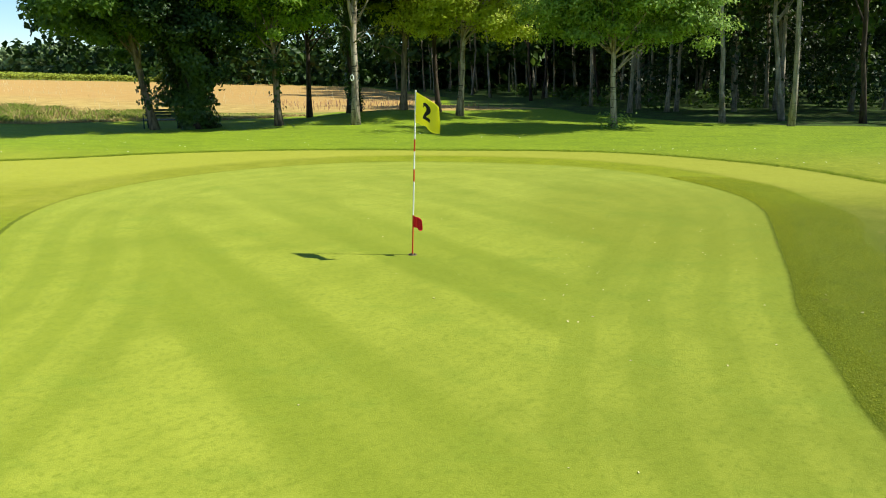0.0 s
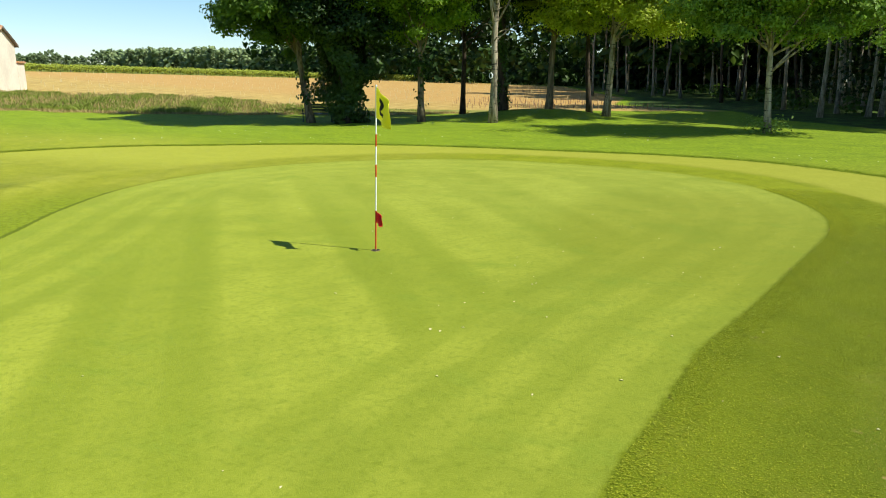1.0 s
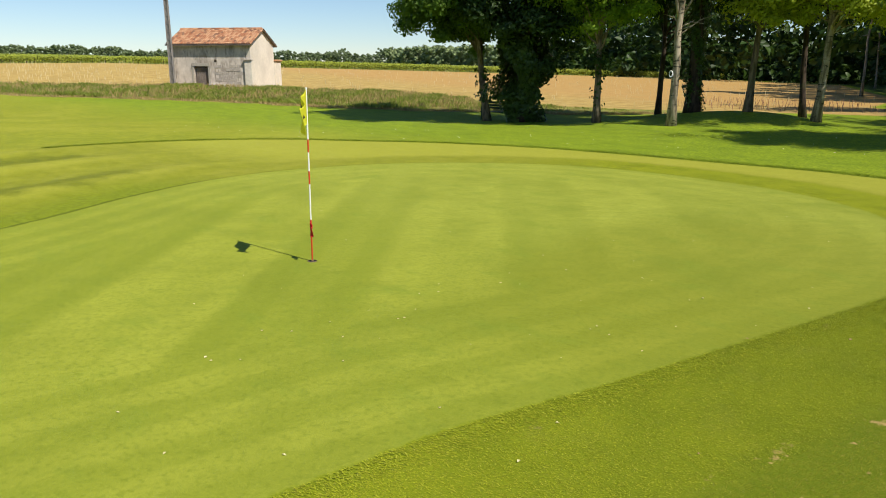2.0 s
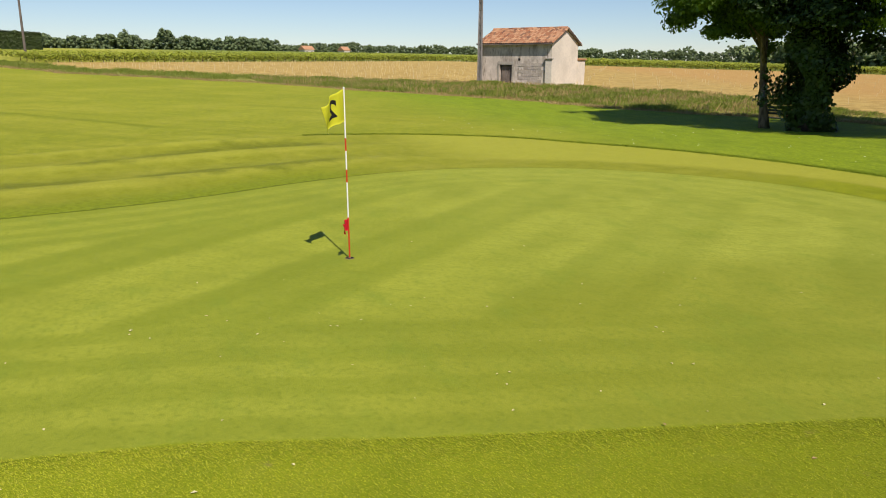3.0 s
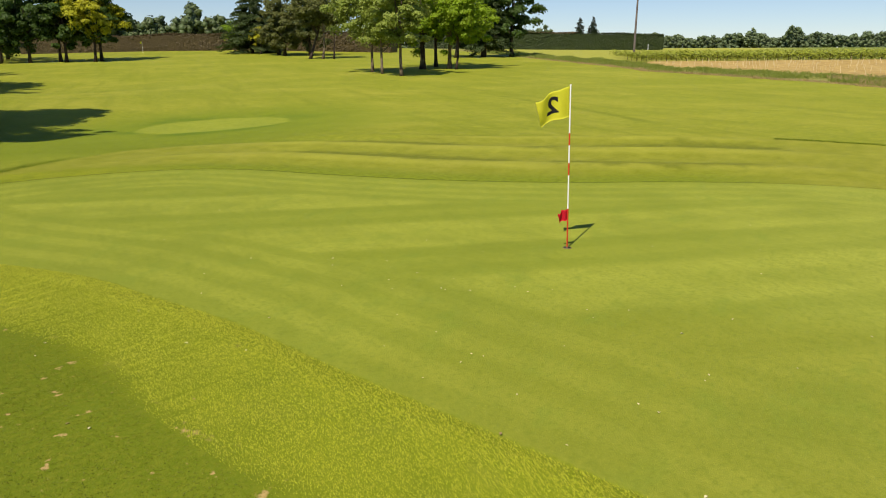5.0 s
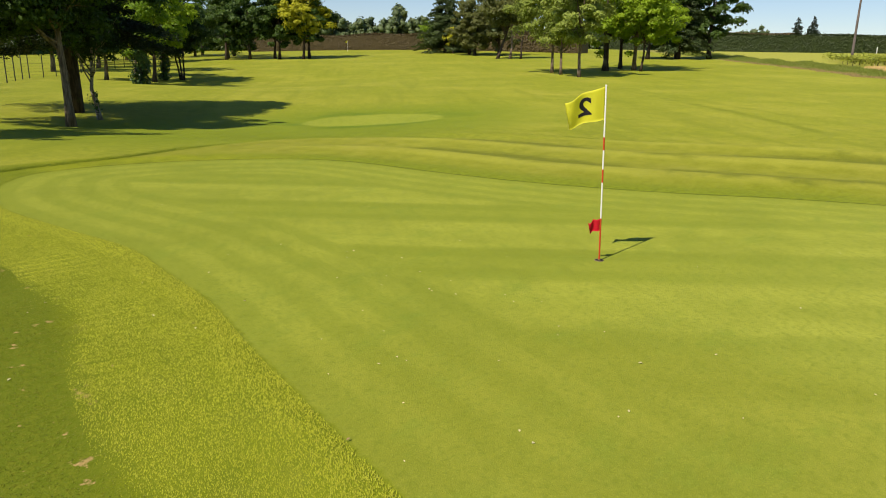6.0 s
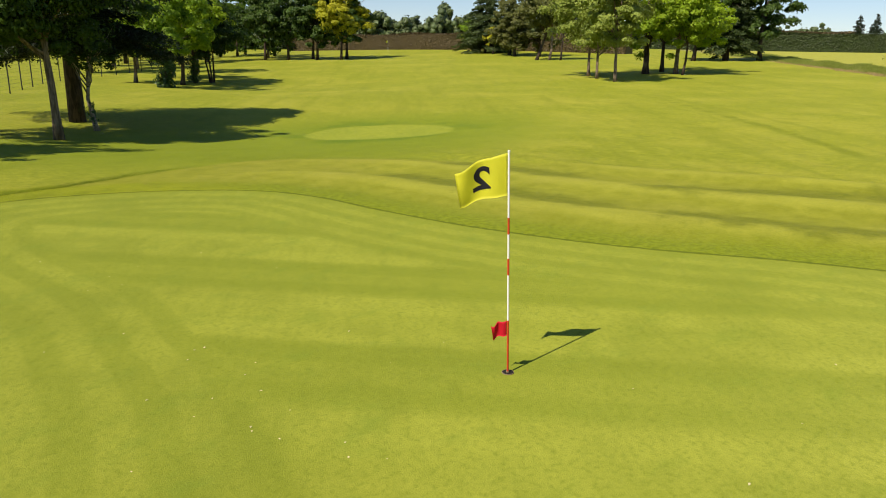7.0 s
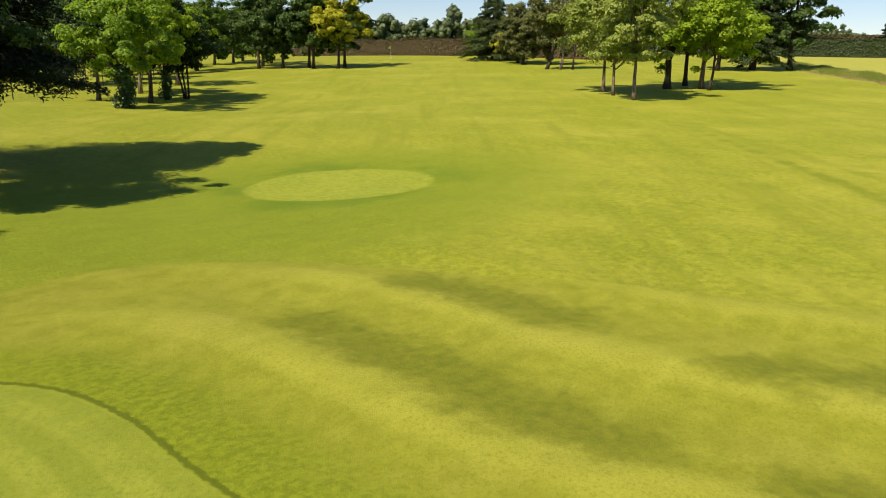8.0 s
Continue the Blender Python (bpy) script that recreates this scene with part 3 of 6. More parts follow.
FRINGE_LINE = smooth_ring([(9.6, 3.0), (9.5, 6.0), (8.6, 8.9), (7.2, 10.7), (5.1, 12.3), (2.6, 12.9), (0.0, 13.0), (-3.5, 13.0), (-6.4, 12.6),
                           (-8.8, 11.7), (-11.2, 10.2), (-13.1, 8.9), (-14.6, 6.6), (-15.3, 4.0), (-15.3, 1.4), (-14.5, -1.2), (-13.4, -4.5),
                           (-12.0, -7.5), (-10.2, -10.8), (-8.4, -13.2), (-6.0, -14.6), (-3.2, -14.0), (-0.5, -13.0), (2.1, -12.5), (5.0, -11.2), (7.6, -8.0), (9.0, -3.5)], 5)
TEE_LINE = np.array([(-16.8 + 3.4 * math.cos(a * math.pi / 20), -21.0 + 3.4 * math.sin(a * math.pi / 20)) for a in range(40)])
BANK_EDGE = [(-330, -160), (-150, -80), (-108, -45), (-93, -32), (-80, -21), (-70, -13), (-62.5, -8.5), (-58, -2.5), (-53, 2), (-47.5, 7), (-40.5, 11), (-34.3, 16), (-27.8, 19.5), (-23, 20.9), (-17.8, 24.2), (-12, 27.6), (-9, 30.5)]
FIELD_EDGE = [(-84, -14), (-72.5, -8), (-67, 0), (-60, 8), (-55, 14), (-50, 19.5), (-45, 24), (-40, 30), (-37.5, 34.5), (-33, 37.5), (-27.5, 35.2), (-22, 33), (-14, 33.5), (-8, 35.5), (5, 39.3)]
VINE_EDGE = [(-84, -14), (-91, 2), (-101, 27), (-108, 46), (-91, 66), (-78, 86), (-62, 104), (-40, 121)]
BANK_LINE = np.array(BANK_EDGE + [(-8, 37), (-18, 36), (-33, 40), (-42, 36), (-50, 27), (-60, 14), (-72, -2), (-84, -14), (-97, -27), (-110, -36), (-150, -72), (-330, -150)], float)
FIELD_LINE = np.array(FIELD_EDGE + [(4, 41), (-3, 46), (-4, 62), (-20, 113), (-40, 121)] + VINE_EDGE[::-1][1:], float)
VINE_LINE = np.array(VINE_EDGE + [(-90, 210), (-500, 420), (-900, 200), (-800, -330), (-330, -150), (-150, -72), (-110, -36), (-97, -27)], float)
WOOD_LINE = np.array([(4.6, 41.2), (5.6, 38.5), (6.2, 33.6), (9, 28.6), (11.5, 24.2), (17.5, 23.2), (40, 21), (200, 15), (200, 300), (-70, 300), (-38, 122), (-19, 114), (-3.2, 63), (-2.2, 47)], float)


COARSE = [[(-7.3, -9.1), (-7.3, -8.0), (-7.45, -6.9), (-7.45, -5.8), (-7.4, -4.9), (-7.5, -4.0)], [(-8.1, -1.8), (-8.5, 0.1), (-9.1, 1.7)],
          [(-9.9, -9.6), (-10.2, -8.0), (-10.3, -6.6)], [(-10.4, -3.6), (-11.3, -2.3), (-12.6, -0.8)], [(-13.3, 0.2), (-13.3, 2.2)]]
DRAIN = [[(-52, -37), (-45, -27), (-37, -17.5), (-30, -10.5), (-25, -6), (-19, -1.2)]]


def to_lines(lines, x, y):
    """Distance to the nearest of some open lines."""
    best = np.full(np.shape(x), 1e3)
    for ln in lines:
        for a, b in zip(np.array(ln, float), np.array(ln, float)[1:]):
            e = b - a
            t = np.clip(((x - a[0]) * e[0] + (y - a[1]) * e[1]) / (e @ e), 0, 1)
            best = np.minimum(best, np.hypot(x - a[0] - t * e[0], y - a[1] - t * e[1]))
    return best


def bell(x, y, cx, cy, sx, sy):
    return np.exp(-((x - cx) / sx) ** 2 - ((y - cy) / sy) ** 2)


def lie(x, y):
    """The height of the land without the swales round the green."""
    u = -x
    far, up = [-1e4, 15, 30, 45, 65, 86, 130, 250, 400, 700], [0, 0, 0.33, 0.8, 1.5, 2.35, 4.0, 7.0, 8.5, 9.5]
    z = sum(np.interp(u + k, far, up) for k in (-8, -4, 0, 4, 8)) / 5
    z = z * (1 - 0.4 / (1 + np.exp(-np.clip((y - 170) / 30, -40, 40))))
    z = z + 0.6 * bell(x, y, -3.4, 24.6, 4.2, 2.6) + 0.25 * bell(x, y, 4, 21, 7, 4) + 0.15 * bell(x, y, -6, 21, 4, 4)
    z = z - 0.75 * bell(x, y, -14, -25, 12, 10)
    z = z - 0.7 * bell(x, y, -36, -54, 14, 15) + 0.25 * bell(x, y, -17, -58, 8, 12)
    return z + 1.3 * bell(x, y, -115, -95, 55, 65) + 0.5 * bell(x, y, -97, -89, 3.5, 3) + 0.2 * bell(x, y, -42, 25, 8, 6)


def swales(x, y, d):
    """Low ridges and hollows along the far side of the green."""
    win = 1 / (1 + np.exp(-np.clip((-x - 4.2) * 2.2, -40, 40))) * np.exp(-np.clip((y + 4.5) / 8.5, -9, 9) ** 4)
    rise = np.clip((d - 0.1) / 0.9, 0, 1) * np.clip((9.2 - d) / 1.4, 0, 1)
    crest = 2.45 - 0.45 / (1 + np.exp(-np.clip((y + 2.5) * 1.5, -40, 40)))
    ph = (d - crest) / 3.0
    wave = np.cos(2 * math.pi * ph) + 0.2 * np.cos(4 * math.pi * ph + 0.6)
    return 0.085 * win * rise * (0.3 + wave * (0.8 + 0.2 * np.sin(y * 0.5 + d * 0.3)))


def height_at(x, y):
    d = float(signed(GREEN_LINE, np.array([x]), np.array([y]))[0]) if abs(x) < 20 and abs(y) < 25 else 30.0
    return float(lie(np.float64(x), np.float64(y)) + swales(np.float64(x), np.float64(y), d))


def heights(x, y):
    return lie(np.asarray(x, float), np.asarray(y, float))


def spaced(low, high, step, reach, grow=1.06):
    mid_part = list(np.arange(low, high + 1e-6, step))
    left, right, s = [], [], step
    a, b = mid_part[0], mid_part[-1]
    while a > -reach:
        s *= grow
        a -= s
        b += s
        left.append(a)
        right.append(b)
    return np.array(left[::-1] + mid_part + right)


gx, gy = spaced(-17.0, 10.0, 0.25, 2600), spaced(-15.0, 14.0, 0.25, 2600)
XX, YY = np.meshgrid(gx, gy, indexing="ij")
fx, fy = XX.ravel(), YY.ravel()
green_d = signed(GREEN_LINE, fx, fy)
fringe_d = signed(FRINGE_LINE, fx, fy)
zz = lie(fx, fy) + swales(fx, fy, green_d)
stand = np.clip((fy - 1.0) / 3.0, 0, 1) + np.clip((-10.0 - fy) / 2.0, 0, 1) * np.clip((fx + 5.0) / 4.0, 0, 1)
zz += 0.035 * np.clip(fringe_d / 0.3, 0, 1) * stand + 0.012 * np.clip(green_d / 0.3, 0, 1)
zz += np.clip((fringe_d - 1) / 4, 0, 1) * np.clip((60 - np.abs(fx) - np.abs(fy) * 0.5) / 20, 0, 1) * 0.02 * np.sin(fx * 1.3 + 2 * np.sin(fy * 0.7)) * np.sin(fy * 1.1)
nx, ny = len(gx), len(gy)
ii, jj = np.meshgrid(np.arange(nx - 1), np.arange(ny - 1), indexing="ij")
q = (ii * ny + jj).ravel()
tris = np.concatenate([np.stack([q, q + ny, q + ny + 1], 1), np.stack([q, q + ny + 1, q + 1], 1)])
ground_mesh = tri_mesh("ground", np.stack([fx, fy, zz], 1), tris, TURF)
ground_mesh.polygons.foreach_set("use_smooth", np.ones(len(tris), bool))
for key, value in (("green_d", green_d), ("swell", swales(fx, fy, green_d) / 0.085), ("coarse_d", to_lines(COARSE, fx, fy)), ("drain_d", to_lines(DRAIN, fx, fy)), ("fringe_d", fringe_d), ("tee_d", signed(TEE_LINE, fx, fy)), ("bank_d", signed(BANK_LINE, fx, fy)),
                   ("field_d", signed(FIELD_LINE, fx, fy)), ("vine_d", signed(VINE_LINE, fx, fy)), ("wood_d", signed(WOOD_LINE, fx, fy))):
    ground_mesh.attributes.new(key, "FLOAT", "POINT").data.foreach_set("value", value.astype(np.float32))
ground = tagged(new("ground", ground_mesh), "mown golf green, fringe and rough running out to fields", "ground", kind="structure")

# ---- the flagstick ----
M_WHITE = plain("white_gloss_paint", (0.8, 0.8, 0.77), 0.35, 0.04)
M_RED = plain("red_gloss_paint", (0.55, 0.05, 0.02), 0.4, 0.08)
M_CUP = plain("dull_cup_liner", (0.20, 0.15, 0.08), 0.7, 0.2)
M_HOLE = plain("dark_hole", (0.015, 0.014, 0.01), 0.9)
M_INK = plain("black_flag_ink", (0.012, 0.012, 0.014), 0.7, 0.05)


def cloth(name, color, glow):
    n = Nodes(name, 0.55)
    c = n.mix(n.noise(9, 3), tuple(v * 0.9 for v in color), color)
    n.color(c)
    t = n.add("ShaderNodeBsdfTranslucent")
    n.put(t.inputs["Color"], c)
    m = n.add("ShaderNodeMixShader")
    m.inputs[0].default_value = glow
    n.tree.links.new(n.bsdf.outputs[0], m.inputs[1])
    n.tree.links.new(t.outputs[0], m.inputs[2])
    n.tree.links.new(m.outputs[0], n.out.inputs["Surface"])
    n.bump(n.noise(300, 1), 0.2, 0.001)
    return n.mat


M_YELLOW = cloth("yellow_flag_nylon", (0.88, 0.86, 0.07), 0.5)
M_PENNANT = cloth("red_flag_nylon", (0.75, 0.02, 0.04), 0.35)


def rod(r, z0, z1, sides=14):
    bm = bmesh.new()
    bmesh.ops.create_cone(bm, cap_ends=True, segments=sides, radius1=r, radius2=r, depth=z1 - z0)
    bmesh.ops.translate(bm, verts=bm.verts[:], vec=(0, 0, (z0 + z1) / 2))
    return bm


def flag_mesh(name, length, z0, z1, sag, ripple, material, nu=26, nv=14):
    """A flying cloth: u runs from the stick, with folds growing to the free end."""
    verts, faces = [], []

    def at(u, v, side):
        z = z0 + (z1 - z0) * v
        z -= sag * u ** 1.3 * (0.55 + 0.45 * v) + 0.02 * math.sin(u * 9) * u
        wave = ripple * u * (math.sin(u * 7.5 + v * 1.6) + 0.4 * math.sin(u * 14 - v * 3))
        return (0.012 + u * length * (1 - 0.10 * (1 - v)), wave + side * 0.0012, z)

    for side in (-1, 1):
        for i in range(nu + 1):
            for j in range(nv + 1):
                verts.append(at(i / nu, j / nv, side))
    s = (nu + 1) * (nv + 1)
    for i in range(nu):
        for j in range(nv):
            a = i * (nv + 1) + j
            faces.append((a, a + nv + 1, a + nv + 2, a + 1))
            faces.append((s + a, s + a + 1, s + a + nv + 2, s + a + nv + 1))
    for i in range(nu):
        for j in (0, nv):
            a = i * (nv + 1) + j
            faces.append((a, a + nv + 1, s + a + nv + 1, s + a))
    for j in range(nv):
        for i in (0, nu):
            a = i * (nv + 1) + j
            faces.append((a, a + 1, s + a + 1, s + a))
    return mesh_of(name, verts, faces, material, True), at


flag_turn = math.degrees(math.atan2(-0.73, 0.68))
stick = thing("flagstick", 0, 0, 0)
stick.matrix_basis = pose(0, 0, 0, 1.0, 1.95, 0)
tagged(stick, "golf flagstick banded red and white with yellow number flag", "flagstick")
bands = ((-0.1, 0.54, M_RED, "red_band"), (0.54, 0.985, M_WHITE, "white_band"), (0.985, 1.145, M_RED, "red_band"), (1.145, 1.375, M_WHITE, "white_band"),
         (1.375, 1.53, M_RED, "red_band"), (1.53, 2.12, M_WHITE, "white_band"))
for z0, z1, m, name in bands:
    part(name, rod(0.0098, z0, z1), m, stick)
part("ferrule", rod(0.017, -0.005, 0.02), M_CUP, stick, "small worn base of the stick")
part("finial", rod(0.012, 2.12, 2.14), M_WHITE, stick)
me, at = flag_mesh("flag", 0.47, 1.735, 2.115, 0.17, 0.038, M_YELLOW)
flag = part("flag", me, M_YELLOW, stick, "rippling yellow nylon flag marked with a black two")
flag.matrix_basis = pose(0, 0, 0, 0, 0, flag_turn)
curve = bpy.data.curves.new("numeral", "FONT")
curve.body, curve.size, curve.align_x, curve.align_y = "2", 0.31, "CENTER", "CENTER"
curve.extrude, curve.offset = 0.0004, 0.009
tmp = new("numeral_source", curve)
deps = bpy.context.evaluated_depsgraph_get()
glyph = bpy.data.meshes.new_from_object(tmp.evaluated_get(deps))
bpy.data.objects.remove(tmp)
bm = bmesh.new()
bm.from_mesh(glyph)
bmesh.ops.subdivide_edges(bm, edges=[e for e in bm.edges if e.calc_length() > 0.02], cuts=3)
bmesh.ops.triangulate(bm, faces=bm.faces[:])
for v in bm.verts:
    u = 0.52 + v.co.x * 1.1 / 0.47
    w = 0.5 + (v.co.y + 0.0 * v.co.x) / 0.40
    p = at(min(max(u, 0), 1), min(max(w, 0), 1), 0)
    v.co = Vector((p[0], p[1] + (0.0026 if v.co.z > 0 else -0.0026), p[2]))
numeral = part("numeral", bm, M_INK, flag, "black number two printed through the cloth")
me, at2 = flag_mesh("pennant", 0.15, 0.385, 0.535, 0.035, 0.02, M_PENNANT, 12, 8)
pennant = part("pennant", me, M_PENNANT, stick, "small red cloth pennant low on the stick")
pennant.matrix_basis = pose(0, 0, 0, 0, 0, flag_turn + 8)
cup = thing("golf_cup", 0, 0, 0.0)
tagged(cup, "round golf cup sunk into the green", "cup")
# a dark disc on the turf stands for the shade inside the cup
bm = bmesh.new()
bmesh.ops.create_cone(bm, cap_ends=True, segments=28, radius1=0.054, radius2=0.054, depth=0.006)
bmesh.ops.translate(bm, verts=bm.verts[:], vec=(0, 0, 0.004))
part("hole", bm, M_HOLE, cup, "dark disc standing for the shaded opening of the cup")
verts, faces = [], []
for k in range(28):
    a = 2 * math.pi * k / 28
    for r, z in ((0.054, 0.002), (0.054, 0.010), (0.058, 0.010), (0.060, 0.002)):
        verts.append((r * math.cos(a), r * math.sin(a), z))
for k in range(28):
    for j in range(3):
        a, b = k * 4 + j, ((k + 1) % 28) * 4 + j
        faces.append((a, b, b + 1, a + 1))
part("rim", mesh_of("rim", verts, faces, M_CUP), M_CUP, cup, "worn pale rim")

# ---- trees beyond the green ----
ROW = "trees on the mound beyond the green"
tree(-13.0, 20.25, "leaning broadleaf tree with dense dark green crown", 10.5, 0.16, [(-1.5, 0.2, 6.2, 2.9, 2.9, 2.9), (-0.4, -0.6, 8.4, 2.8, 2.8, 2.4), (-2.2, -0.5, 4.4, 1.7, 1.8, 1.1), (-1.2, -2.5, 4.9, 1.9, 1.9, 1.5), (-1.6, -1.0, 5.0, 2.4, 2.4, 1.6)],
     80000, 0.17, M_LEAF_GREEN, M_BARK, 11, (-0.14, 0.0), 2.6, 0.42, group=ROW, limbs=12, ivy=[(0.9, 2.4, 0.35, 160, 0.15)])
tree(-11.6, 20.75, "tall tree with ivy-clad trunk and dark crown", 13.0, 0.36, [(0.3, 0, 7.8, 3.9, 3.6, 4.4), (1.6, -0.5, 5.0, 2.3, 2.0, 1.6), (-1.2, -0.8, 5.0, 2.4, 2.0, 2.0)],
     60000, 0.17, M_LEAF_DARK, M_BARK_DARK, 12, (0.01, 0.0), 3.2, 0.6, group=ROW, limbs=12, ivy=[(0.05, 1.4, 0.85, 3500, 0.15), (1.1, 3.6, 1.25, 8000, 0.16), (2.6, 6.5, 1.0, 6000, 0.17)])
tree(-7.95, 21.05, "slender broadleaf tree with bright green leaves", 10.0, 0.15, [(0, 0, 6.4, 2.8, 2.6, 2.9), (0.8, -0.8, 4.7, 2.1, 1.8, 1.1), (-1.2, 0.0, 4.9, 1.7, 1.6, 1.1)],
     40000, 0.135, M_LEAF, M_BARK, 13, (0.0, 0.0), 3.0, 0.5, group=ROW, limbs=10, ivy=[(0.8, 3.0, 0.3, 120, 0.15)])
tree(-8.2, 27.3, "thin dark-barked tree with sparse crown", 11.0, 0.14, [(0, 0, 7.2, 2.9, 2.6, 3.2)], 11000, 0.24, M_LEAF_DARK, M_BARK_DARK, 14, (-0.01, 0), 3.8, 0.5, group=ROW)
marked = tree(-4.6, 20.75, "pale straight-stemmed tree with high crown", 12.0, 0.16, [(0.3, 0.5, 8.5, 2.5, 2.4, 2.8), (1.0, 0, 6.6, 1.5, 1.5, 1.0)], 24000, 0.135, M_LEAF, M_BARK_PALE, 15, (0.018, 0), 4.4, 0.4, group=ROW, bare=9)
ring_v, ring_f = [], []
for k in range(20):
    a = 2 * math.pi * k / 20
    for j in range(6):
        b = 2 * math.pi * j / 6
        off = (0.065 + 0.02 * math.cos(b)) * math.cos(a)
        ring_v.append((off - 0.05, -0.12 - math.sqrt(0.142 ** 2 - off ** 2) + 0.012 * math.sin(b), 2.0 + (0.11 + 0.02 * math.cos(b)) * math.sin(a)))
for k in range(20):
    for j in range(6):
        ring_f.append((k * 6 + j, k * 6 + (j + 1) % 6, ((k + 1) % 20) * 6 + (j + 1) % 6, ((k + 1) % 20) * 6 + j))
part("painted_ring", mesh_of("painted_ring", ring_v, ring_f, M_WHITE), M_WHITE, marked, "white ring mark on the bark")
tree(-5.35, 24.4, "thick dark tree wrapped in ivy", 13.0, 0.27, [(0.3, 0.4, 7.6, 3.6, 3.4, 3.6)], 16000, 0.24, M_LEAF_DARK, M_BARK_DARK, 16, (0.0, 0), 3.8, 0.5, group=ROW,
     ivy=[(0.0, 5.0, 0.38, 4500, 0.12)])
tree(-3.0, 24.2, "dark-stemmed tree leaning over the mound", 10.0, 0.15, [(1.0, -0.3, 5.7, 2.5, 2.4, 2.0), (1.7, -0.8, 4.2, 1.7, 1.4, 0.9)], 36000, 0.135, M_LEAF_BIRCH, M_BARK, 17, (0.06, 0), 3.0, 0.5, group=ROW, bare=6)
tree(-1.5, 26.3, "spotted dark birch with airy crown", 11.0, 0.13, [(0, 0, 7.2, 2.4, 2.4, 2.8)], 10000, 0.2, M_LEAF, M_BARK_DARK, 18, (0.0, 0), 3.6, 0.42, group=ROW)
tree(-0.4, 23.9, "white-barked birch with light green crown", 11.0, 0.15, [(0.9, 0, 6.2, 2.9, 2.6, 2.5), (2.4, -0.5, 4.3, 1.8, 1.5, 1.2), (-0.9, 0.3, 4.8, 1.7, 1.6, 1.2)], 46000, 0.135, M_LEAF_BIRCH, M_BARK_PALE, 19, (0.02, 0), 3.2, 0.5, group=ROW, limbs=12, bare=4)
tree(5.83, 19.4, "young birch with round crown and leafy shoots at its foot", 8.2, 0.125, [(0.2, 0, 5.3, 3.2, 1.9, 2.1), (-1.7, -0.2, 4.6, 1.9, 1.3, 1.2), (2.3, 0, 4.3, 2.0, 1.3, 1.3)],
     62000, 0.125, M_LEAF_ASH, M_BARK_PALE, 20, (0.0, 0), 2.4, 0.5, group=ROW, limbs=12, sprouts=420)

# ---- the wood ----
WOODS = "wood behind the mound"
rngw = np.random.default_rng(77)
kinds = []
for s in range(4):
    kinds.append(tree(0, 0, "tall woodland tree with pale bare trunk", 17.0, 0.125, [(2.6, 2.2, 11.0, 3.0, 3.0, 5.4), (1.8, 1.5, 6.8, 2.2, 2.2, 1.6)],
                      2600, 0.46, M_LEAF_WOOD, M_BARK_ASH if s < 3 else M_BARK_DARK, 200 + s, (rngw.normal(0, 0.008), rngw.normal(0, 0.008)), 5.0, 0.8, group=WOODS, limbs=6, wander=0.2))
spots = [(12.0, 25.9), (14.1, 23.2), (15.4, 27.6), (18.1, 25.2), (11.7, 35.7), (12.4, 36.2), (8.2, 43.5), (4.5, 54), (13.6, 53.5), (12.4, 55)]
for i in range(15):
    for k in range(8):
        px, py = -34 + i * 5.0 + k * 2.2 + rngw.normal(0, 0.5), 62 + k * 7.5 + (20 - i) * 0.0 + rngw.normal(0, 0.8)
        if signed(WOOD_LINE, np.array([px]), np.array([py]))[0] < -1.0:
            spots.append((px, py))
for i in range(70):
    px, py = rngw.uniform(5, 52), rngw.uniform(25, 62)
    if signed(WOOD_LINE, np.array([px]), np.array([py]))[0] < -1.5 and min(math.hypot(px - a, py - b) for a, b in spots) > 2.3:
        spots.append((px, py))
deep_kinds = []
for s in range(3):
    deep_kinds.append(tree(-8.0 + 7 * s, 68 + 2.5 * s, "tall pale trunk deep in the wood", 17.0, 0.125, [(0, 0, 11.0, 3.2, 3.2, 5.8)],
                           700, 1.0, M_LEAF_WOOD, M_BARK_ASH, 220 + s, (0.0, 0.0), 5.0, 0.9, group=WOODS, limbs=3, wander=0.2))
for i, (px, py) in enumerate(spots):
    m = pose(px, py, height_at(px, py) - 0.06, rngw.normal(0, 1.2), -5.5 if i < 4 else rngw.normal(-3, 1.2), 0) @ pose(0, 0, 0, 0, 0, rngw.uniform(0, 360) if i > 3 else 0)
    if i < 4:
        kinds[i % 3 if i != 3 else 3].matrix_basis = m
    else:
        pick = i % 4 if rngw.random() < 0.4 else i % 3
        copy_thing(deep_kinds[i % 3] if py > 58 else kinds[pick], m)


def leafy_mass(name, label, category, material, pts, normals, size, seed, kind="stuff"):
    rng = np.random.default_rng(seed)
    v, t = leaf_arrays(rng, np.asarray(pts), np.asarray(normals), size, 0.7)
    return tagged(new(name, tri_mesh(name, v, t, material)), label, category, kind=kind)


def scatter_mass(rng, centres, radius, per, squash=0.7):
    centres = np.asarray(centres, float)
    d = rng.normal(0, 1, (len(centres) * per, 3))
    d /= np.linalg.norm(d, axis=1, keepdims=True)
    r = np.repeat(np.asarray(radius, float) * np.ones(len(centres)), per)
    p = np.repeat(centres, per, 0) + d * (r * rng.uniform(0.6, 1.05, len(r)))[:, None] * np.array([1, 1, squash])
    return p, d + np.array([0, 0, 0.5])


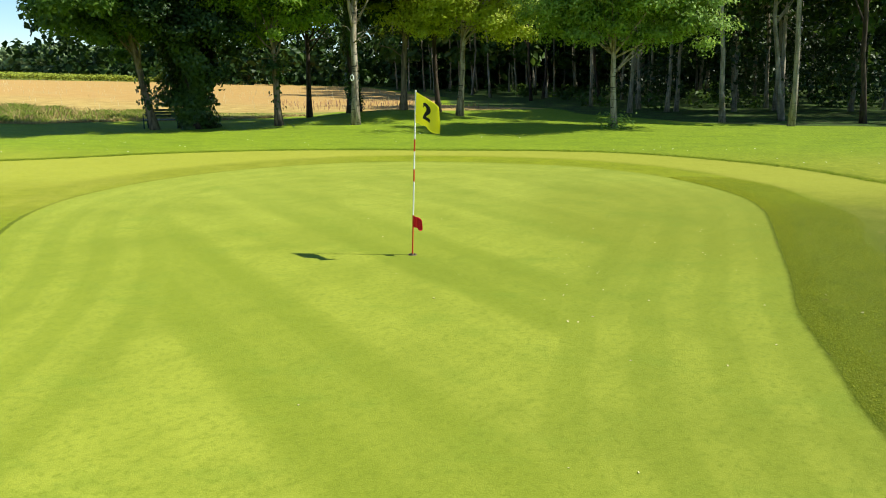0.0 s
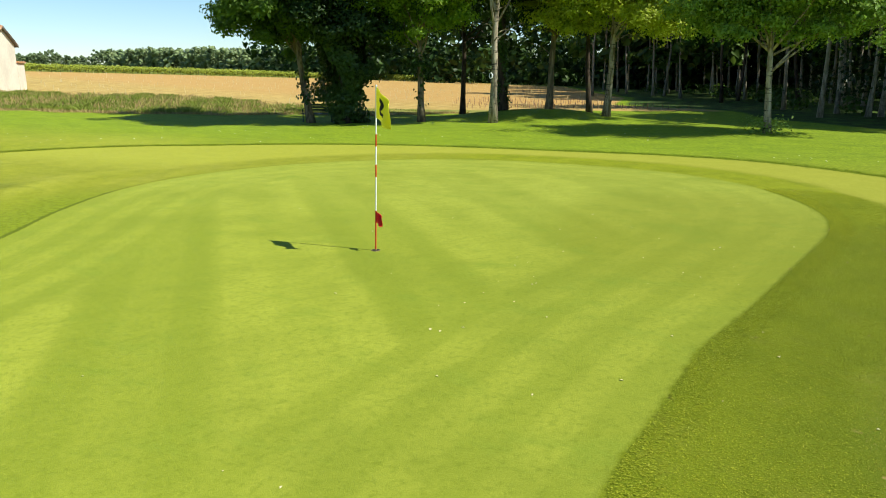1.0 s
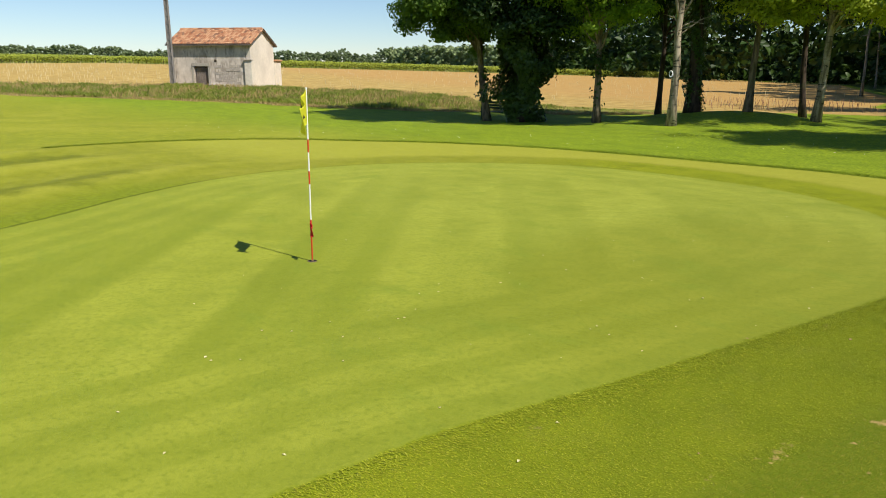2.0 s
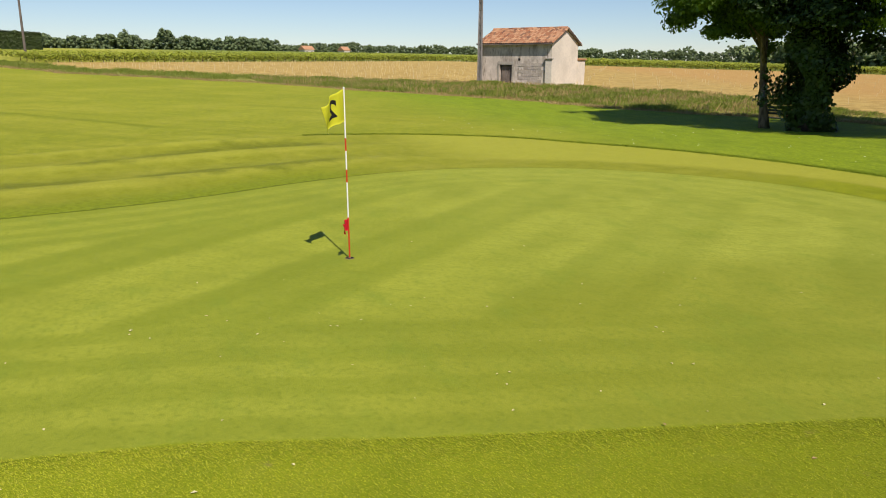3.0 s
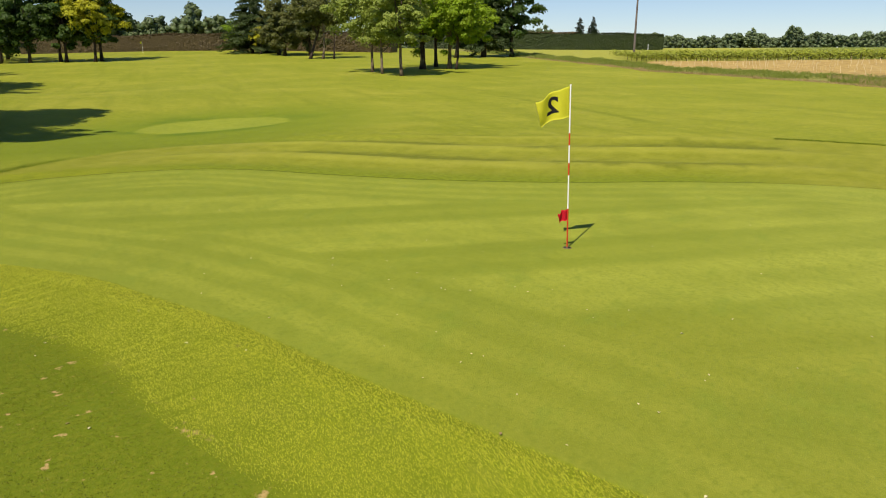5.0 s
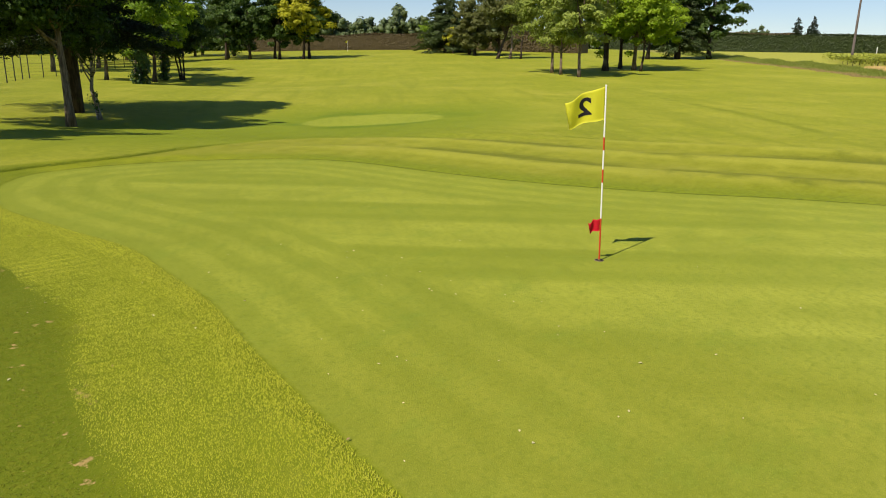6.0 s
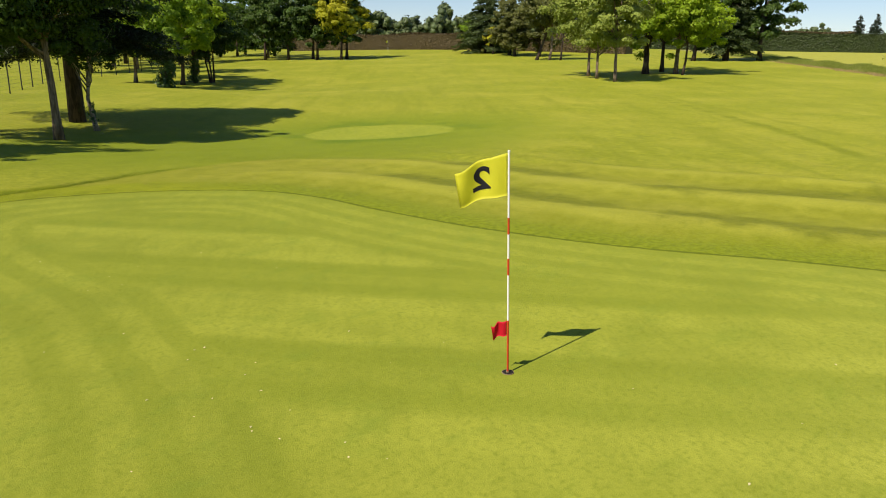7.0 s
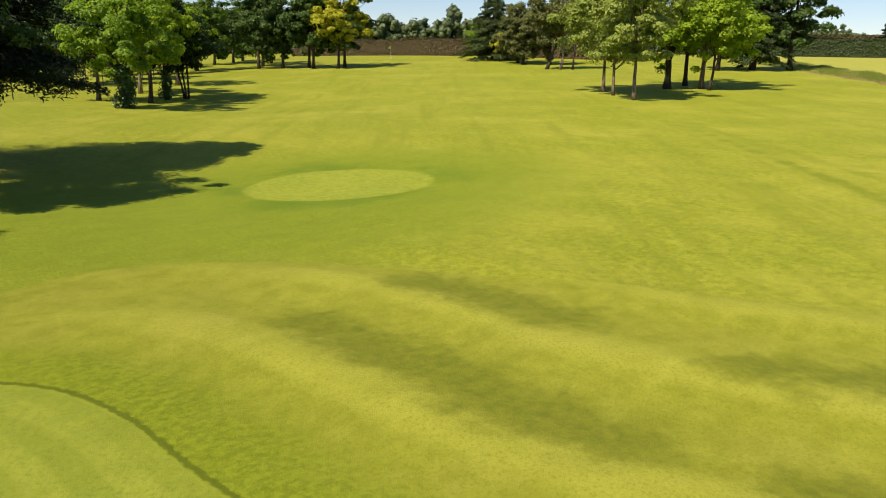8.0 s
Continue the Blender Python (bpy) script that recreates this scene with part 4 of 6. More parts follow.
# undergrowth and hanging boughs that close the wood
cen, rad = [], []
for i in range(420):
    px, py = rngw.uniform(-34, 60), rngw.uniform(24, 125)
    d = signed(WOOD_LINE, np.array([px]), np.array([py]))[0]
    if d < -3.5:
        deep = -d
        cen.append((px, py, height_at(px, py) + abs(rngw.normal(0, 0.4)) + 0.2))
        rad.append(rngw.uniform(0.5, 1.3))
p, nr = scatter_mass(rngw, cen, rad, 70, 0.6)
leafy_mass("wood_undergrowth", "low shrubs and brambles on the wood floor", "undergrowth", M_LEAF_WOOD, p, nr, 0.3, 5)
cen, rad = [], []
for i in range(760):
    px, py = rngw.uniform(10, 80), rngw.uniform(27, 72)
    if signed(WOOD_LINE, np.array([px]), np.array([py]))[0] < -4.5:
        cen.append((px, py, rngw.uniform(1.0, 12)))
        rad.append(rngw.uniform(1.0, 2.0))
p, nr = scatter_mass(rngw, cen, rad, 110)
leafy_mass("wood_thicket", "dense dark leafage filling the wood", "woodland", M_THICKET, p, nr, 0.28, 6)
cen, rad = [], []
for i in range(1900):
    px, py = rngw.uniform(-80, 110), rngw.uniform(110, 165)
    cen.append((px, py, height_at(px, py) + 17 * rngw.uniform(0.0, 1.0) ** 1.4))
    rad.append(rngw.uniform(2.0, 3.5))
for i in range(420):
    px, py = rngw.uniform(-12, 45), rngw.uniform(100, 124)
    cen.append((px, py, height_at(px, py) + rngw.uniform(0.5, 13)))
    rad.append(rngw.uniform(1.8, 3.0))
p, nr = scatter_mass(rngw, cen, rad, 30)
leafy_mass("wood_interior", "deep woodland behind the trunks", "woodland", M_LEAF_DARK, p, nr, 1.3, 7)

# a leaf layer added high over the wood, to shade its interior
cen, rad = [], []
for i in range(1100):
    px, py = rngw.uniform(-45, 115), rngw.uniform(56, 172)
    if signed(WOOD_LINE, np.array([px]), np.array([py]))[0] < -4 and not (px < 25 and py < 34):
        cen.append((px, py, rngw.uniform(13, 18)))
        rad.append(rngw.uniform(2.0, 3.4))
p, nr = scatter_mass(rngw, cen, rad, 38, 0.5)
leafy_mass("wood_canopy", "closed leafy canopy over the wood", "woodland", M_LEAF_WOOD, p, nr, 1.1, 8)

# ---- trees along the fairway ----
LEFT = "trees beside the fence"
tree(-4.6, -25.5, "grey-barked pine-like tree beside the cedar", 11.0, 0.155, [(0.4, -0.4, 7.0, 3.1, 2.9, 2.6), (-1.2, 0.2, 4.8, 2.2, 2.2, 1.2), (2.0, 0, 4.6, 2.4, 2.2, 1.2)], 34000, 0.17, M_LEAF_WOOD, M_BARK, 31, (0.02, 0.0), 3.4, 0.5, group=LEFT, bare=5)
conifer(-7.6, -31.9, "broad dark cedar with drooping boughs", 15.0, 0.29, 4.7, M_NEEDLE, M_BARK_DARK, 32, 3.6, 16, 15, 900, 0.2, 0.14, shape=0.6, group=LEFT)
tree(-7.2, -28.6, "small pale sapling with leafy stem", 5.0, 0.10, [(0, 0, 3.7, 1.3, 1.3, 1.2)], 3000, 0.14, M_LEAF_DARK, M_BARK_PALE, 33, (0.02, 0), 1.5, 0.3, group=LEFT, ivy=[(0.5, 1.3, 0.25, 90, 0.12)])
tree(-2.0, -27.2, "dark-leaved tree on a thin trunk", 10.0, 0.12, [(0.6, 0, 6.4, 3.3, 3.0, 3.0)], 14000, 0.18, M_LEAF_DARK, M_BARK_DARK, 34, (0, 0), 2.0, 0.4, group=LEFT)
tree(3.2, -21.8, "broadleaf tree shading the rough beside the green", 9.0, 0.16, [(0, 0, 6.0, 2.8, 2.8, 2.6)], 12000, 0.2, M_LEAF_GREEN, M_BARK, 36, (0, 0), 2.6, 0.5, group=LEFT)
CLUMP = "clump of trees beside the fairway"
tree(-23.8, -62.5, "slim broadleaf tree at the clump's edge", 8.5, 0.16, [(0, 0, 5.2, 3.0, 3.0, 2.7)], 16000, 0.24, M_LEAF_DARK, M_BARK, 41, (0, 0), 2.4, 0.5, group=CLUMP)
tree(-22.4, -53.5, "bushy ivy-covered tree with bright crown", 8.5, 0.2, [(0, 0, 5.4, 3.6, 3.6, 3.1)], 20000, 0.25, M_LEAF, M_BARK_DARK, 42, (0, 0), 2.2, 0.5, group=CLUMP, ivy=[(0.0, 3.0, 0.85, 1500, 0.2)])
tree(-26.8, -59.5, "maple with bright green leaves", 9.0, 0.18, [(0, 0, 5.8, 3.5, 3.5, 3.1)], 18000, 0.24, M_LEAF_LIME, M_BARK_DARK, 43, (0, 0), 2.4, 0.5, group=CLUMP)
tree(-29.6, -62.5, "dark maple with ivy on its stem", 9.5, 0.18, [(0, 0, 5.8, 3.3, 3.3, 3.3)], 17000, 0.25, M_LEAF_DARK, M_BARK_DARK, 44, (0, 0), 2.3, 0.5, group=CLUMP, ivy=[(0.2, 2.6, 0.6, 700, 0.2)])
tree(-31.3, -62.3, "several-stemmed tree with dense dark round crown", 7.0, 0.14, [(0.3, -0.4, 4.8, 3.0, 2.8, 2.2)], 13000, 0.24, M_LEAF_DARK, M_BARK_DARK, 45, (0.06, -0.03), 1.6, 0.45, group=CLUMP, stems=3)
tree(-30.0, -69.0, "yellow-green tree behind the clump", 9.5, 0.18, [(0, 0, 6.0, 3.0, 3.0, 3.0)], 9000, 0.3, M_LEAF_LIME, M_BARK, 46, (0, 0), 2.4, 0.5, group=CLUMP)
tree(-37.0, -76.0, "tree with yellow-green crown by the fence", 8.5, 0.18, [(0, 0, 5.4, 3.2, 3.2, 2.6)], 7000, 0.32, M_LEAF_LIME, M_BARK, 47, (0, 0), 2.2, 0.55, group=CLUMP)
FARC = "far clump beside the fairway"
tree(-66.5, -86.5, "golden-leaved tree before darker ones", 10.5, 0.2, [(0, 0, 6.6, 4.1, 3.9, 3.1)], 13000, 0.36, M_LEAF_GOLD, M_BARK_DARK, 51, (0, 0), 3.0, 0.6, group=FARC)
for i, (px, py, hh) in enumerate(((-68.5, -87.5, 13.0), (-66.0, -93.0, 13.0), (-63.0, -95.5, 11.0), (-65.0, -90.5, 11.0), (-61.0, -99.0, 11.5))):
    tree(px, py, "dark broadleaf tree with dense crown", hh, 0.22, [(0, 0, hh * 0.56, 3.9, 3.9, hh * 0.4)], 13000, 0.38, M_LEAF_WOOD, M_BARK_DARK, 52 + i, (0, 0), 2.6, 0.6, group=FARC)
for i, (px, py) in enumerate(((-72, -126), (-66, -122), (-60, -128), (-54, -118), (-49, -124), (-44, -112), (-78, -133), (-38, -102), (-72, -113), (-66, -106), (-53, -103), (-46, -98), (-36, -90), (-28, -84))):
    if i % 3 == 2:
        conifer(px, py, "dark conifer in the distant row", 13.0, 0.25, 3.6, M_NEEDLE, M_BARK_DARK, 70 + i, 2.5, 13, 9, 60, 0.5, 0.2, group=FARC)
    else:
        tree(px, py, "distant broadleaf tree behind the fairway", 11.5, 0.22, [(0, 0, 6.2, 4.2, 4.2, 4.6)], 9000, 0.46, M_LEAF_DARK if i % 2 else M_LEAF_GREEN, M_BARK, 70 + i, (0, 0), 2.6, 0.7, group=FARC)
ISLE = "island of trees on the fairway"
for px, py, lab, hh, rr, crown, cnt, mt, bk, sd, ln in (
        (-55.3, -34.6, "pale green lime tree on the fairway", 9.0, 0.15, [(0, -0.6, 6.0, 3.3, 3.3, 3.1)], 18000, M_LEAF_PALE, M_BARK, 61, (0.01, 0)),
        (-53.0, -32.2, "pale green lime tree with slender trunk", 9.0, 0.13, [(0, 0, 6.0, 2.9, 2.9, 3.0)], 15000, M_LEAF_PALE, M_BARK, 62, (0, 0)),
        (-50.3, -28.7, "pale green lime tree with low leaves", 8.5, 0.15, [(0, 0, 5.9, 3.0, 3.0, 3.0)], 17000, M_LEAF_PALE, M_BARK, 63, (0, 0)),
        (-61.5, -32.0, "bright green maple with stout trunk", 9.5, 0.3, [(0, 0, 6.0, 4.2, 4.2, 3.5)], 20000, M_LEAF_LIME, M_BARK_DARK, 64, (0.02, -0.02)),
        (-65.5, -32.3, "dark-stemmed maple on the fairway", 9.5, 0.2, [(0, 0, 6.2, 3.6, 3.6, 3.3)], 12000, M_LEAF, M_BARK_DARK, 65, (0.04, 0.03)),
        (-63.2, -29.6, "bright green maple with leaning trunk", 9.0, 0.22, [(-0.2, 0.8, 5.8, 4.0, 4.0, 3.3)], 19000, M_LEAF_LIME, M_BARK, 66, (0.03, 0.06)),
        (-62.0, -28.3, "slim maple beside the leaning one", 8.0, 0.12, [(0, 0.5, 5.6, 2.2, 2.2, 2.0)], 7000, M_LEAF_LIME, M_BARK_DARK, 67, (0.02, 0.02))):
    tree(px, py, lab, hh, rr, crown, int(cnt * 1.35), 0.23, mt, bk, sd, ln, 2.3, 0.5, group=ISLE)
FIRS = "dark trees behind the island"
conifer(-91.0, -36.5, "spreading dark conifer with hanging sprays", 12.5, 0.35, 3.9, M_SPRAY, M_BARK_DARK, 81, 2.0, 15, 13, 190, 0.42, 0.3, group=FIRS, shape=0.55)
tree(-94.0, -33.2, "tall dark broadleaf tree behind the conifer", 12.5, 0.3, [(0, 0, 6.8, 3.9, 3.9, 4.8)], 14000, 0.40, M_LEAF_WOOD, M_BARK_DARK, 82, (0, 0), 2.2, 0.6, group=FIRS)
tree(-88.0, -39.5, "dark tree behind the maples", 11.5, 0.25, [(0, 0, 6.4, 3.5, 3.5, 4.4)], 12000, 0.38, M_LEAF_WOOD, M_BARK_DARK, 83, (0, 0), 2.4, 0.6, group=FIRS)
tree(-78.8, -58.2, "bare leaning trunk with thin grey-green crown", 8.5, 0.2, [(1.6, 0.6, 6.4, 2.2, 2.2, 1.8)], 3500, 0.36, M_WILLOW, M_BARK_DARK, 84, (-0.16, 0.28), 3.0, 0.6, group=FIRS)
tree(-79.2, -56.3, "straight pale trunk with thin grey-green crown", 9.0, 0.17, [(0, 0, 6.6, 2.0, 2.0, 2.0)], 3500, 0.36, M_WILLOW, M_BARK, 85, (0.0, 0.0), 3.0, 0.6, group=FIRS)
tree(-80.0, -55.0, "dark thin trunk beside the fairway", 8.0, 0.13, [(0, 0, 6.0, 1.6, 1.6, 1.8)], 2500, 0.36, M_WILLOW, M_BARK_DARK, 86, (0.05, 0.05), 3.0, 0.6, group=FIRS)
WILL = "weeping trees before the hedge"
for i, (px, py) in enumerate(((-85.5, -67.5), (-88.0, -70.5), (-86.5, -63.5))):
    tree(px, py, "weeping tree with dull hanging foliage", 9.5, 0.22, [(0, 0, 5.2, 2.9, 2.9, 3.5), (0, 0, 2.6, 2.8, 2.8, 1.6)], 14000, 0.32, M_WILLOW, M_BARK_DARK, 90 + i, (0, 0), 2.2, 0.5, group=WILL)
conifer(-92.0, -79.0, "green spreading fir before the hedge", 11.5, 0.25, 5.2, M_SPRAY, M_BARK_DARK, 94, 0.9, 17, 14, 190, 0.42, 0.12, group=WILL)
tree(-90.5, -76.0, "small yellow-leaved tree among conifers", 4.6, 0.1, [(0, 0, 2.9, 1.3, 1.3, 1.5)], 1800, 0.3, M_LEAF_GOLD, M_BARK_DARK, 95, (0, 0), 0.8, 0.4, group=WILL)
tree(-93.5, -83.0, "low bright green tree beside the fir", 6.0, 0.14, [(0, 0, 3.4, 2.4, 2.4, 2.4)], 3000, 0.34, M_LEAF, M_BARK_DARK, 96, (0, 0), 1.0, 0.5, group=WILL)


# ---- hedges and far woods ----


def hedge(name, label, a, b, tall, deep, material, seed, size=0.45, per=60):
    """A clipped hedge: a solid dark body with leaves all over its sides and top."""
    rng = np.random.default_rng(seed)
    a, b = np.array(a, float), np.array(b, float)
    ln = np.linalg.norm(b - a)
    way = (b - a) / ln
    side = np.array([-way[1], way[0]])
    n = int(ln * tall * per / 10)
    u, w = rng.uniform(0, ln, n), rng.uniform(0, 1, n)
    face = rng.integers(0, 4, n)
    off = np.where(face == 0, -deep / 2, np.where(face == 1, deep / 2, rng.uniform(-deep / 2, deep / 2, n)))
    z = np.where(face < 2, w * tall, tall + rng.normal(0, 0.12, n) + 0.15 * np.sin(u * 0.3))
    xy = a + u[:, None] * way + (off + rng.normal(0, 0.12, n))[:, None] * side
    base = heights(xy[:, 0], xy[:, 1])
    pts = np.column_stack([xy, base + z])
    nr = np.where((face < 2)[:, None], np.column_stack([np.sign(off)[:, None] * side, np.full(n, 0.4)]), np.array([0, 0, 1.0]))
    root = tagged(thing(name, 0, 0, 0), label, "hedge")
    verts, faces, steps = [], [], int(ln / 4) + 1
    for i in range(steps + 1):
        c = a + way * ln * i / steps
        g = float(heights(c[0], c[1]))
        for s, zz in ((-1, -0.3), (-1, tall - 0.15), (1, tall - 0.15), (1, -0.3)):
            p = c + side * s * (deep / 2 - 0.12)
            verts.append((p[0], p[1], g + zz + rng.normal(0, 0.06)))
    for i in range(steps):
        for k in range(3):
            q = i * 4 + k
            faces.append((q, q + 1, q + 5, q + 4))
    faces += [(3, 2, 1, 0), tuple(steps * 4 + k for k in range(4))]
    part("hedge_core", mesh_of("hedge_core", verts, faces, material), material, root)
    v, t = leaf_arrays(rng, pts, nr, size, 0.8)
    part("leaves", tri_mesh("leaves", v, t, material), material, root)
    return root


hedge("hedge", "tall clipped hedge with browning leaves across the fairway", (-108, -158), (-102, -57), 3.1, 2.2, M_HEDGE_BROWN, 1, 0.26, 1000)
hedge("hedge", "dark green clipped hedge beside the far field", (-150, -78), (-168, -22), 3.5, 2.4, M_HEDGE, 2, 0.32, 900)


def tree_line(name, label, a, b, tall, deep, count, material, seed, size, rough=0.35):
    """A far wood as one mass of leaf clumps with an uneven top."""
    rng = np.random.default_rng(seed)
    a, b = np.array(a, float), np.array(b, float)
    count = int(count * 1.15)
    f = rng.uniform(0, 1, count)
    side = np.array([-(b - a)[1], (b - a)[0]]) / np.linalg.norm(b - a)
    xy = a + f[:, None] * (b - a) + (rng.uniform(0, deep, count))[:, None] * side
    top = tall * (1 + rough * (np.sin(f * 31 + seed) * 0.4 + np.sin(f * 83 + seed * 2) * 0.35 + np.sin(f * 190) * 0.25))
    for c in rng.uniform(0, 1, 9 if rough > 0.2 else 0):
        top = top * (1 + rng.uniform(0.15, 0.55) * np.exp(-((f - c) / rng.uniform(0.006, 0.02)) ** 2))
    z = heights(xy[:, 0], xy[:, 1]) + top * rng.uniform(0.0, 1.0, count)
    cen = np.column_stack([xy, z])
    p, nr = scatter_mass(rng, cen, tall * 0.155, 9, 0.95)
    v, t = leaf_arrays(rng, p, nr, size * 0.6, 0.8)
    # a rough closed body inside every clump, so that no sky shows through the wood
    bm = bmesh.new()
    bmesh.ops.create_icosphere(bm, subdivisions=1, radius=1.0)
    bv = np.array([q.co[:] for q in bm.verts])
    bf = np.array([[q.index for q in f.verts] for f in bm.faces])
    bm.free()
    body = cen[:, None, :] + bv[None] * (tall * 0.14 * rng.uniform(0.6, 1.25, (count, len(bv), 1))) * np.array([1, 1, 0.85])
    bt = (bf[None] + (np.arange(count) * len(bv))[:, None, None]).reshape(-1, 3)
    return tagged(new(name, tri_mesh(name, np.concatenate([v, body.reshape(-1, 3)]), np.concatenate([t, bt + len(v)]), material)), label, "woodland", kind="stuff")


tree_line("far_wood", "distant wooded hillside beyond the vineyard", (-300, 290), (-60, 205), 8.6, 30, 3600, M_FAR_HAZED, 21, 2.2, 0.18)
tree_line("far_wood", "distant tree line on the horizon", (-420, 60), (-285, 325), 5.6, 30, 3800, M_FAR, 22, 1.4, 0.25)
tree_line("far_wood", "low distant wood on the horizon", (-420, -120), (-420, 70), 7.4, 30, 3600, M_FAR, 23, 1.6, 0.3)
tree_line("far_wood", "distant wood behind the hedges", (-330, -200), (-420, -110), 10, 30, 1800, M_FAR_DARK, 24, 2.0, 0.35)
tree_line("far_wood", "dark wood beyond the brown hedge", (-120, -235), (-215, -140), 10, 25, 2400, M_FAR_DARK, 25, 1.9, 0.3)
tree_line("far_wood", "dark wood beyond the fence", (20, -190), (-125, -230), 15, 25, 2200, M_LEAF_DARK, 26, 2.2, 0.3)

for px, py, hh in ((-198, -49.0, 8.6), (-199, -45.5, 8.8)):
    conifer(px, py, "small pointed fir behind the far hedge", hh, 0.2, 2.2, M_NEEDLE, M_BARK_DARK, int(-px), 1.5, 12, 8, 50, 0.5, 0.1, group="firs behind the hedge")
hedge("hedge", "brownish overgrown hedge behind the clipped one", (-190, -92), (-204, -50), 4.7, 2.4, M_HEDGE_BROWN, 3, 0.6, 200)

# ---- the stone hut ----


def plaster_material():
    """Old lime plaster, stained by rain, with patches of bare blockwork grey."""
    n = Nodes("stained_lime_plaster", 0.92)
    c = n.mix(n.step(n.noise(1.4, 5, 0.6), 0.35, 0.65), (0.53, 0.465, 0.39), (0.66, 0.59, 0.505))
    c = n.mix(n.step(n.noise(0.8, 5, 0.7, stretch=(1, 1, 0.35)), 0.48, 0.66, 0.0, 0.75), c, (0.25, 0.21, 0.17))
    c = n.mix(n.step(n.noise(5, 5, 0.7, stretch=(1, 1, 0.2)), 0.54, 0.66, 0.0, 0.7), c, (0.17, 0.14, 0.11))
    n.color(c)
    n.bump(n.noise(14, 5, 0.7), 0.5, 0.02)
    return n.mat


def tile_material():
    n = Nodes("mixed_clay_roof_tiles", 0.85)
    rnd = n.pos.outputs["Random Per Island"]
    c = n.mix(rnd, (0.32, 0.12, 0.055), (0.54, 0.31, 0.17))
    c = n.mix(n.step(n.math("FRACT", n.math("MULTIPLY", rnd, 5.7)), 0.75, 0.85, 0.0, 0.8), c, (0.14, 0.07, 0.049))
    c = n.mix(n.step(n.noise(6, 4), 0.5, 0.7, 0.0, 0.5), c, (0.47, 0.34, 0.20))
    n.color(c)
    n.bump(n.noise(30, 4), 0.4, 0.01)
    return n.mat


M_PLASTER, M_TILE = plaster_material(), tile_material()
M_GABLE = plain("pale_gable_render", (0.66, 0.60, 0.50), 0.92, 0.12, 2.0)
M_BLOCK = plain("weathered_concrete_block", (0.39, 0.345, 0.29), 0.95, 0.25, 3.0)
M_STONE = plain("worn_limestone", (0.385, 0.35, 0.294), 0.92, 0.2, 4.0)
M_OLDWOOD = plain("grey_weathered_planks", (0.168, 0.14, 0.119), 0.9, 0.35, 6.0)
# near-black fill for panels that stand for the shade inside openings
M_DARK = plain("dark_gap", (0.02, 0.018, 0.015), 0.95)
HX, HY, HZ = -47.35, 23.9, 0.80
hut = thing("stone_hut", HX, HY, HZ, 33)
tagged(hut, "small stained stone hut with clay tile roof in the field", "building")
W, D, E, R = 6.5, 4.8, 3.45, 4.6
d0, d1, dh = 1.85, 3.0, 1.72


def front_wall():
    bm = bmesh.new()
    for a, b, z0, z1 in ((0, d0, -0.6, E), (d1, W - 0.005, -0.6, E), (d0, d1, dh, E)):
        g = box(a, b, 0, 0.42, z0, z1)
        me = bpy.data.meshes.new("t")
        g.to_mesh(me)
        g.free()
        bm.from_mesh(me)
        bpy.data.meshes.remove(me)
    return bm


part("front_wall", front_wall(), M_PLASTER, hut, "stained plaster wall with a doorway")
part("back_wall", box(0, W - 0.005, D - 0.42, D, -0.6, E), M_PLASTER, hut)


def gable(x0, x1, y0, y1):
    v = []
    for x in (x0, x1):
        v += [(x, y0, -0.6), (x, y1, -0.6), (x, y1, E), (x, D / 2, R - 0.02), (x, y0, E)]
    f = [(4, 3, 2, 1, 0), (5, 6, 7, 8, 9)] + [(i, (i + 1) % 5, 5 + (i + 1) % 5, 5 + i) for i in range(5)]
    return mesh_of("gable_wall", v, f, M_GABLE)


part("gable_wall", gable(W, W + 0.06, 0.0, D), M_GABLE, hut, "bright rendered gable wall")
part("gable_wall", gable(0.0, 0.42, 0.425, D - 0.425), M_GABLE, hut)
part("corner_pier", box(W - 0.42, W + 0.16, -0.16, 0.0, -0.6, 2.15, 0.02), M_GABLE, hut, "rendered pier at the corner")
part("pier_cap", box(W - 0.48, W + 0.22, -0.24, 0.03, 2.15, 2.24, 0.02), M_STONE, hut)
part("yard_wall", box(W - 0.3, W + 0.10, D + 0.004, D + 1.5, -0.6, 2.15, 0.03), M_GABLE, hut, "low rendered wall running on from the gable")
part("wall_cap", box(W - 0.42, W + 0.22, D - 0.05, D + 1.62, 2.15, 2.30, 0.04), M_TILE, hut, "clay tile capping")
door = part("door", box(d0 + 0.08, d1 - 0.08, 0.20, 0.25, -0.3, dh - 0.06), M_OLDWOOD, hut, "grey plank door")
for i in range(6):
    a = d0 + 0.09 + i * 0.165
    part("plank", box(a, a + 0.15, 0.165, 0.20, -0.28, dh - 0.08 - 0.02 * (i % 2), 0.006), M_OLDWOOD, door)
part("lintel", box(d0 - 0.18, d1 + 0.18, -0.05, 0.2, dh, dh + 0.26, 0.02), M_STONE, hut, "heavy stone lintel")
for a, b in ((d0 - 0.2, d0 - 0.003), (d1 + 0.003, d1 + 0.2)):
    part("door_jamb", box(a, b, -0.04, 0.24, -0.5, dh - 0.004, 0.015), M_STONE, hut)
rngh = random.Random(5)
for i in range(7):
    for k in range(4):
        x0 = 3.75 + k * 0.62 + (0.31 if i % 2 else 0) - 0.2
        if x0 + 0.6 < W - 0.45 and rngh.random() < 0.88:
            part("block", box(x0, x0 + 0.59, -0.012 - rngh.random() * 0.012, 0.02, 0.05 + i * 0.26, 0.05 + i * 0.26 + 0.24, 0.012), M_BLOCK, hut)
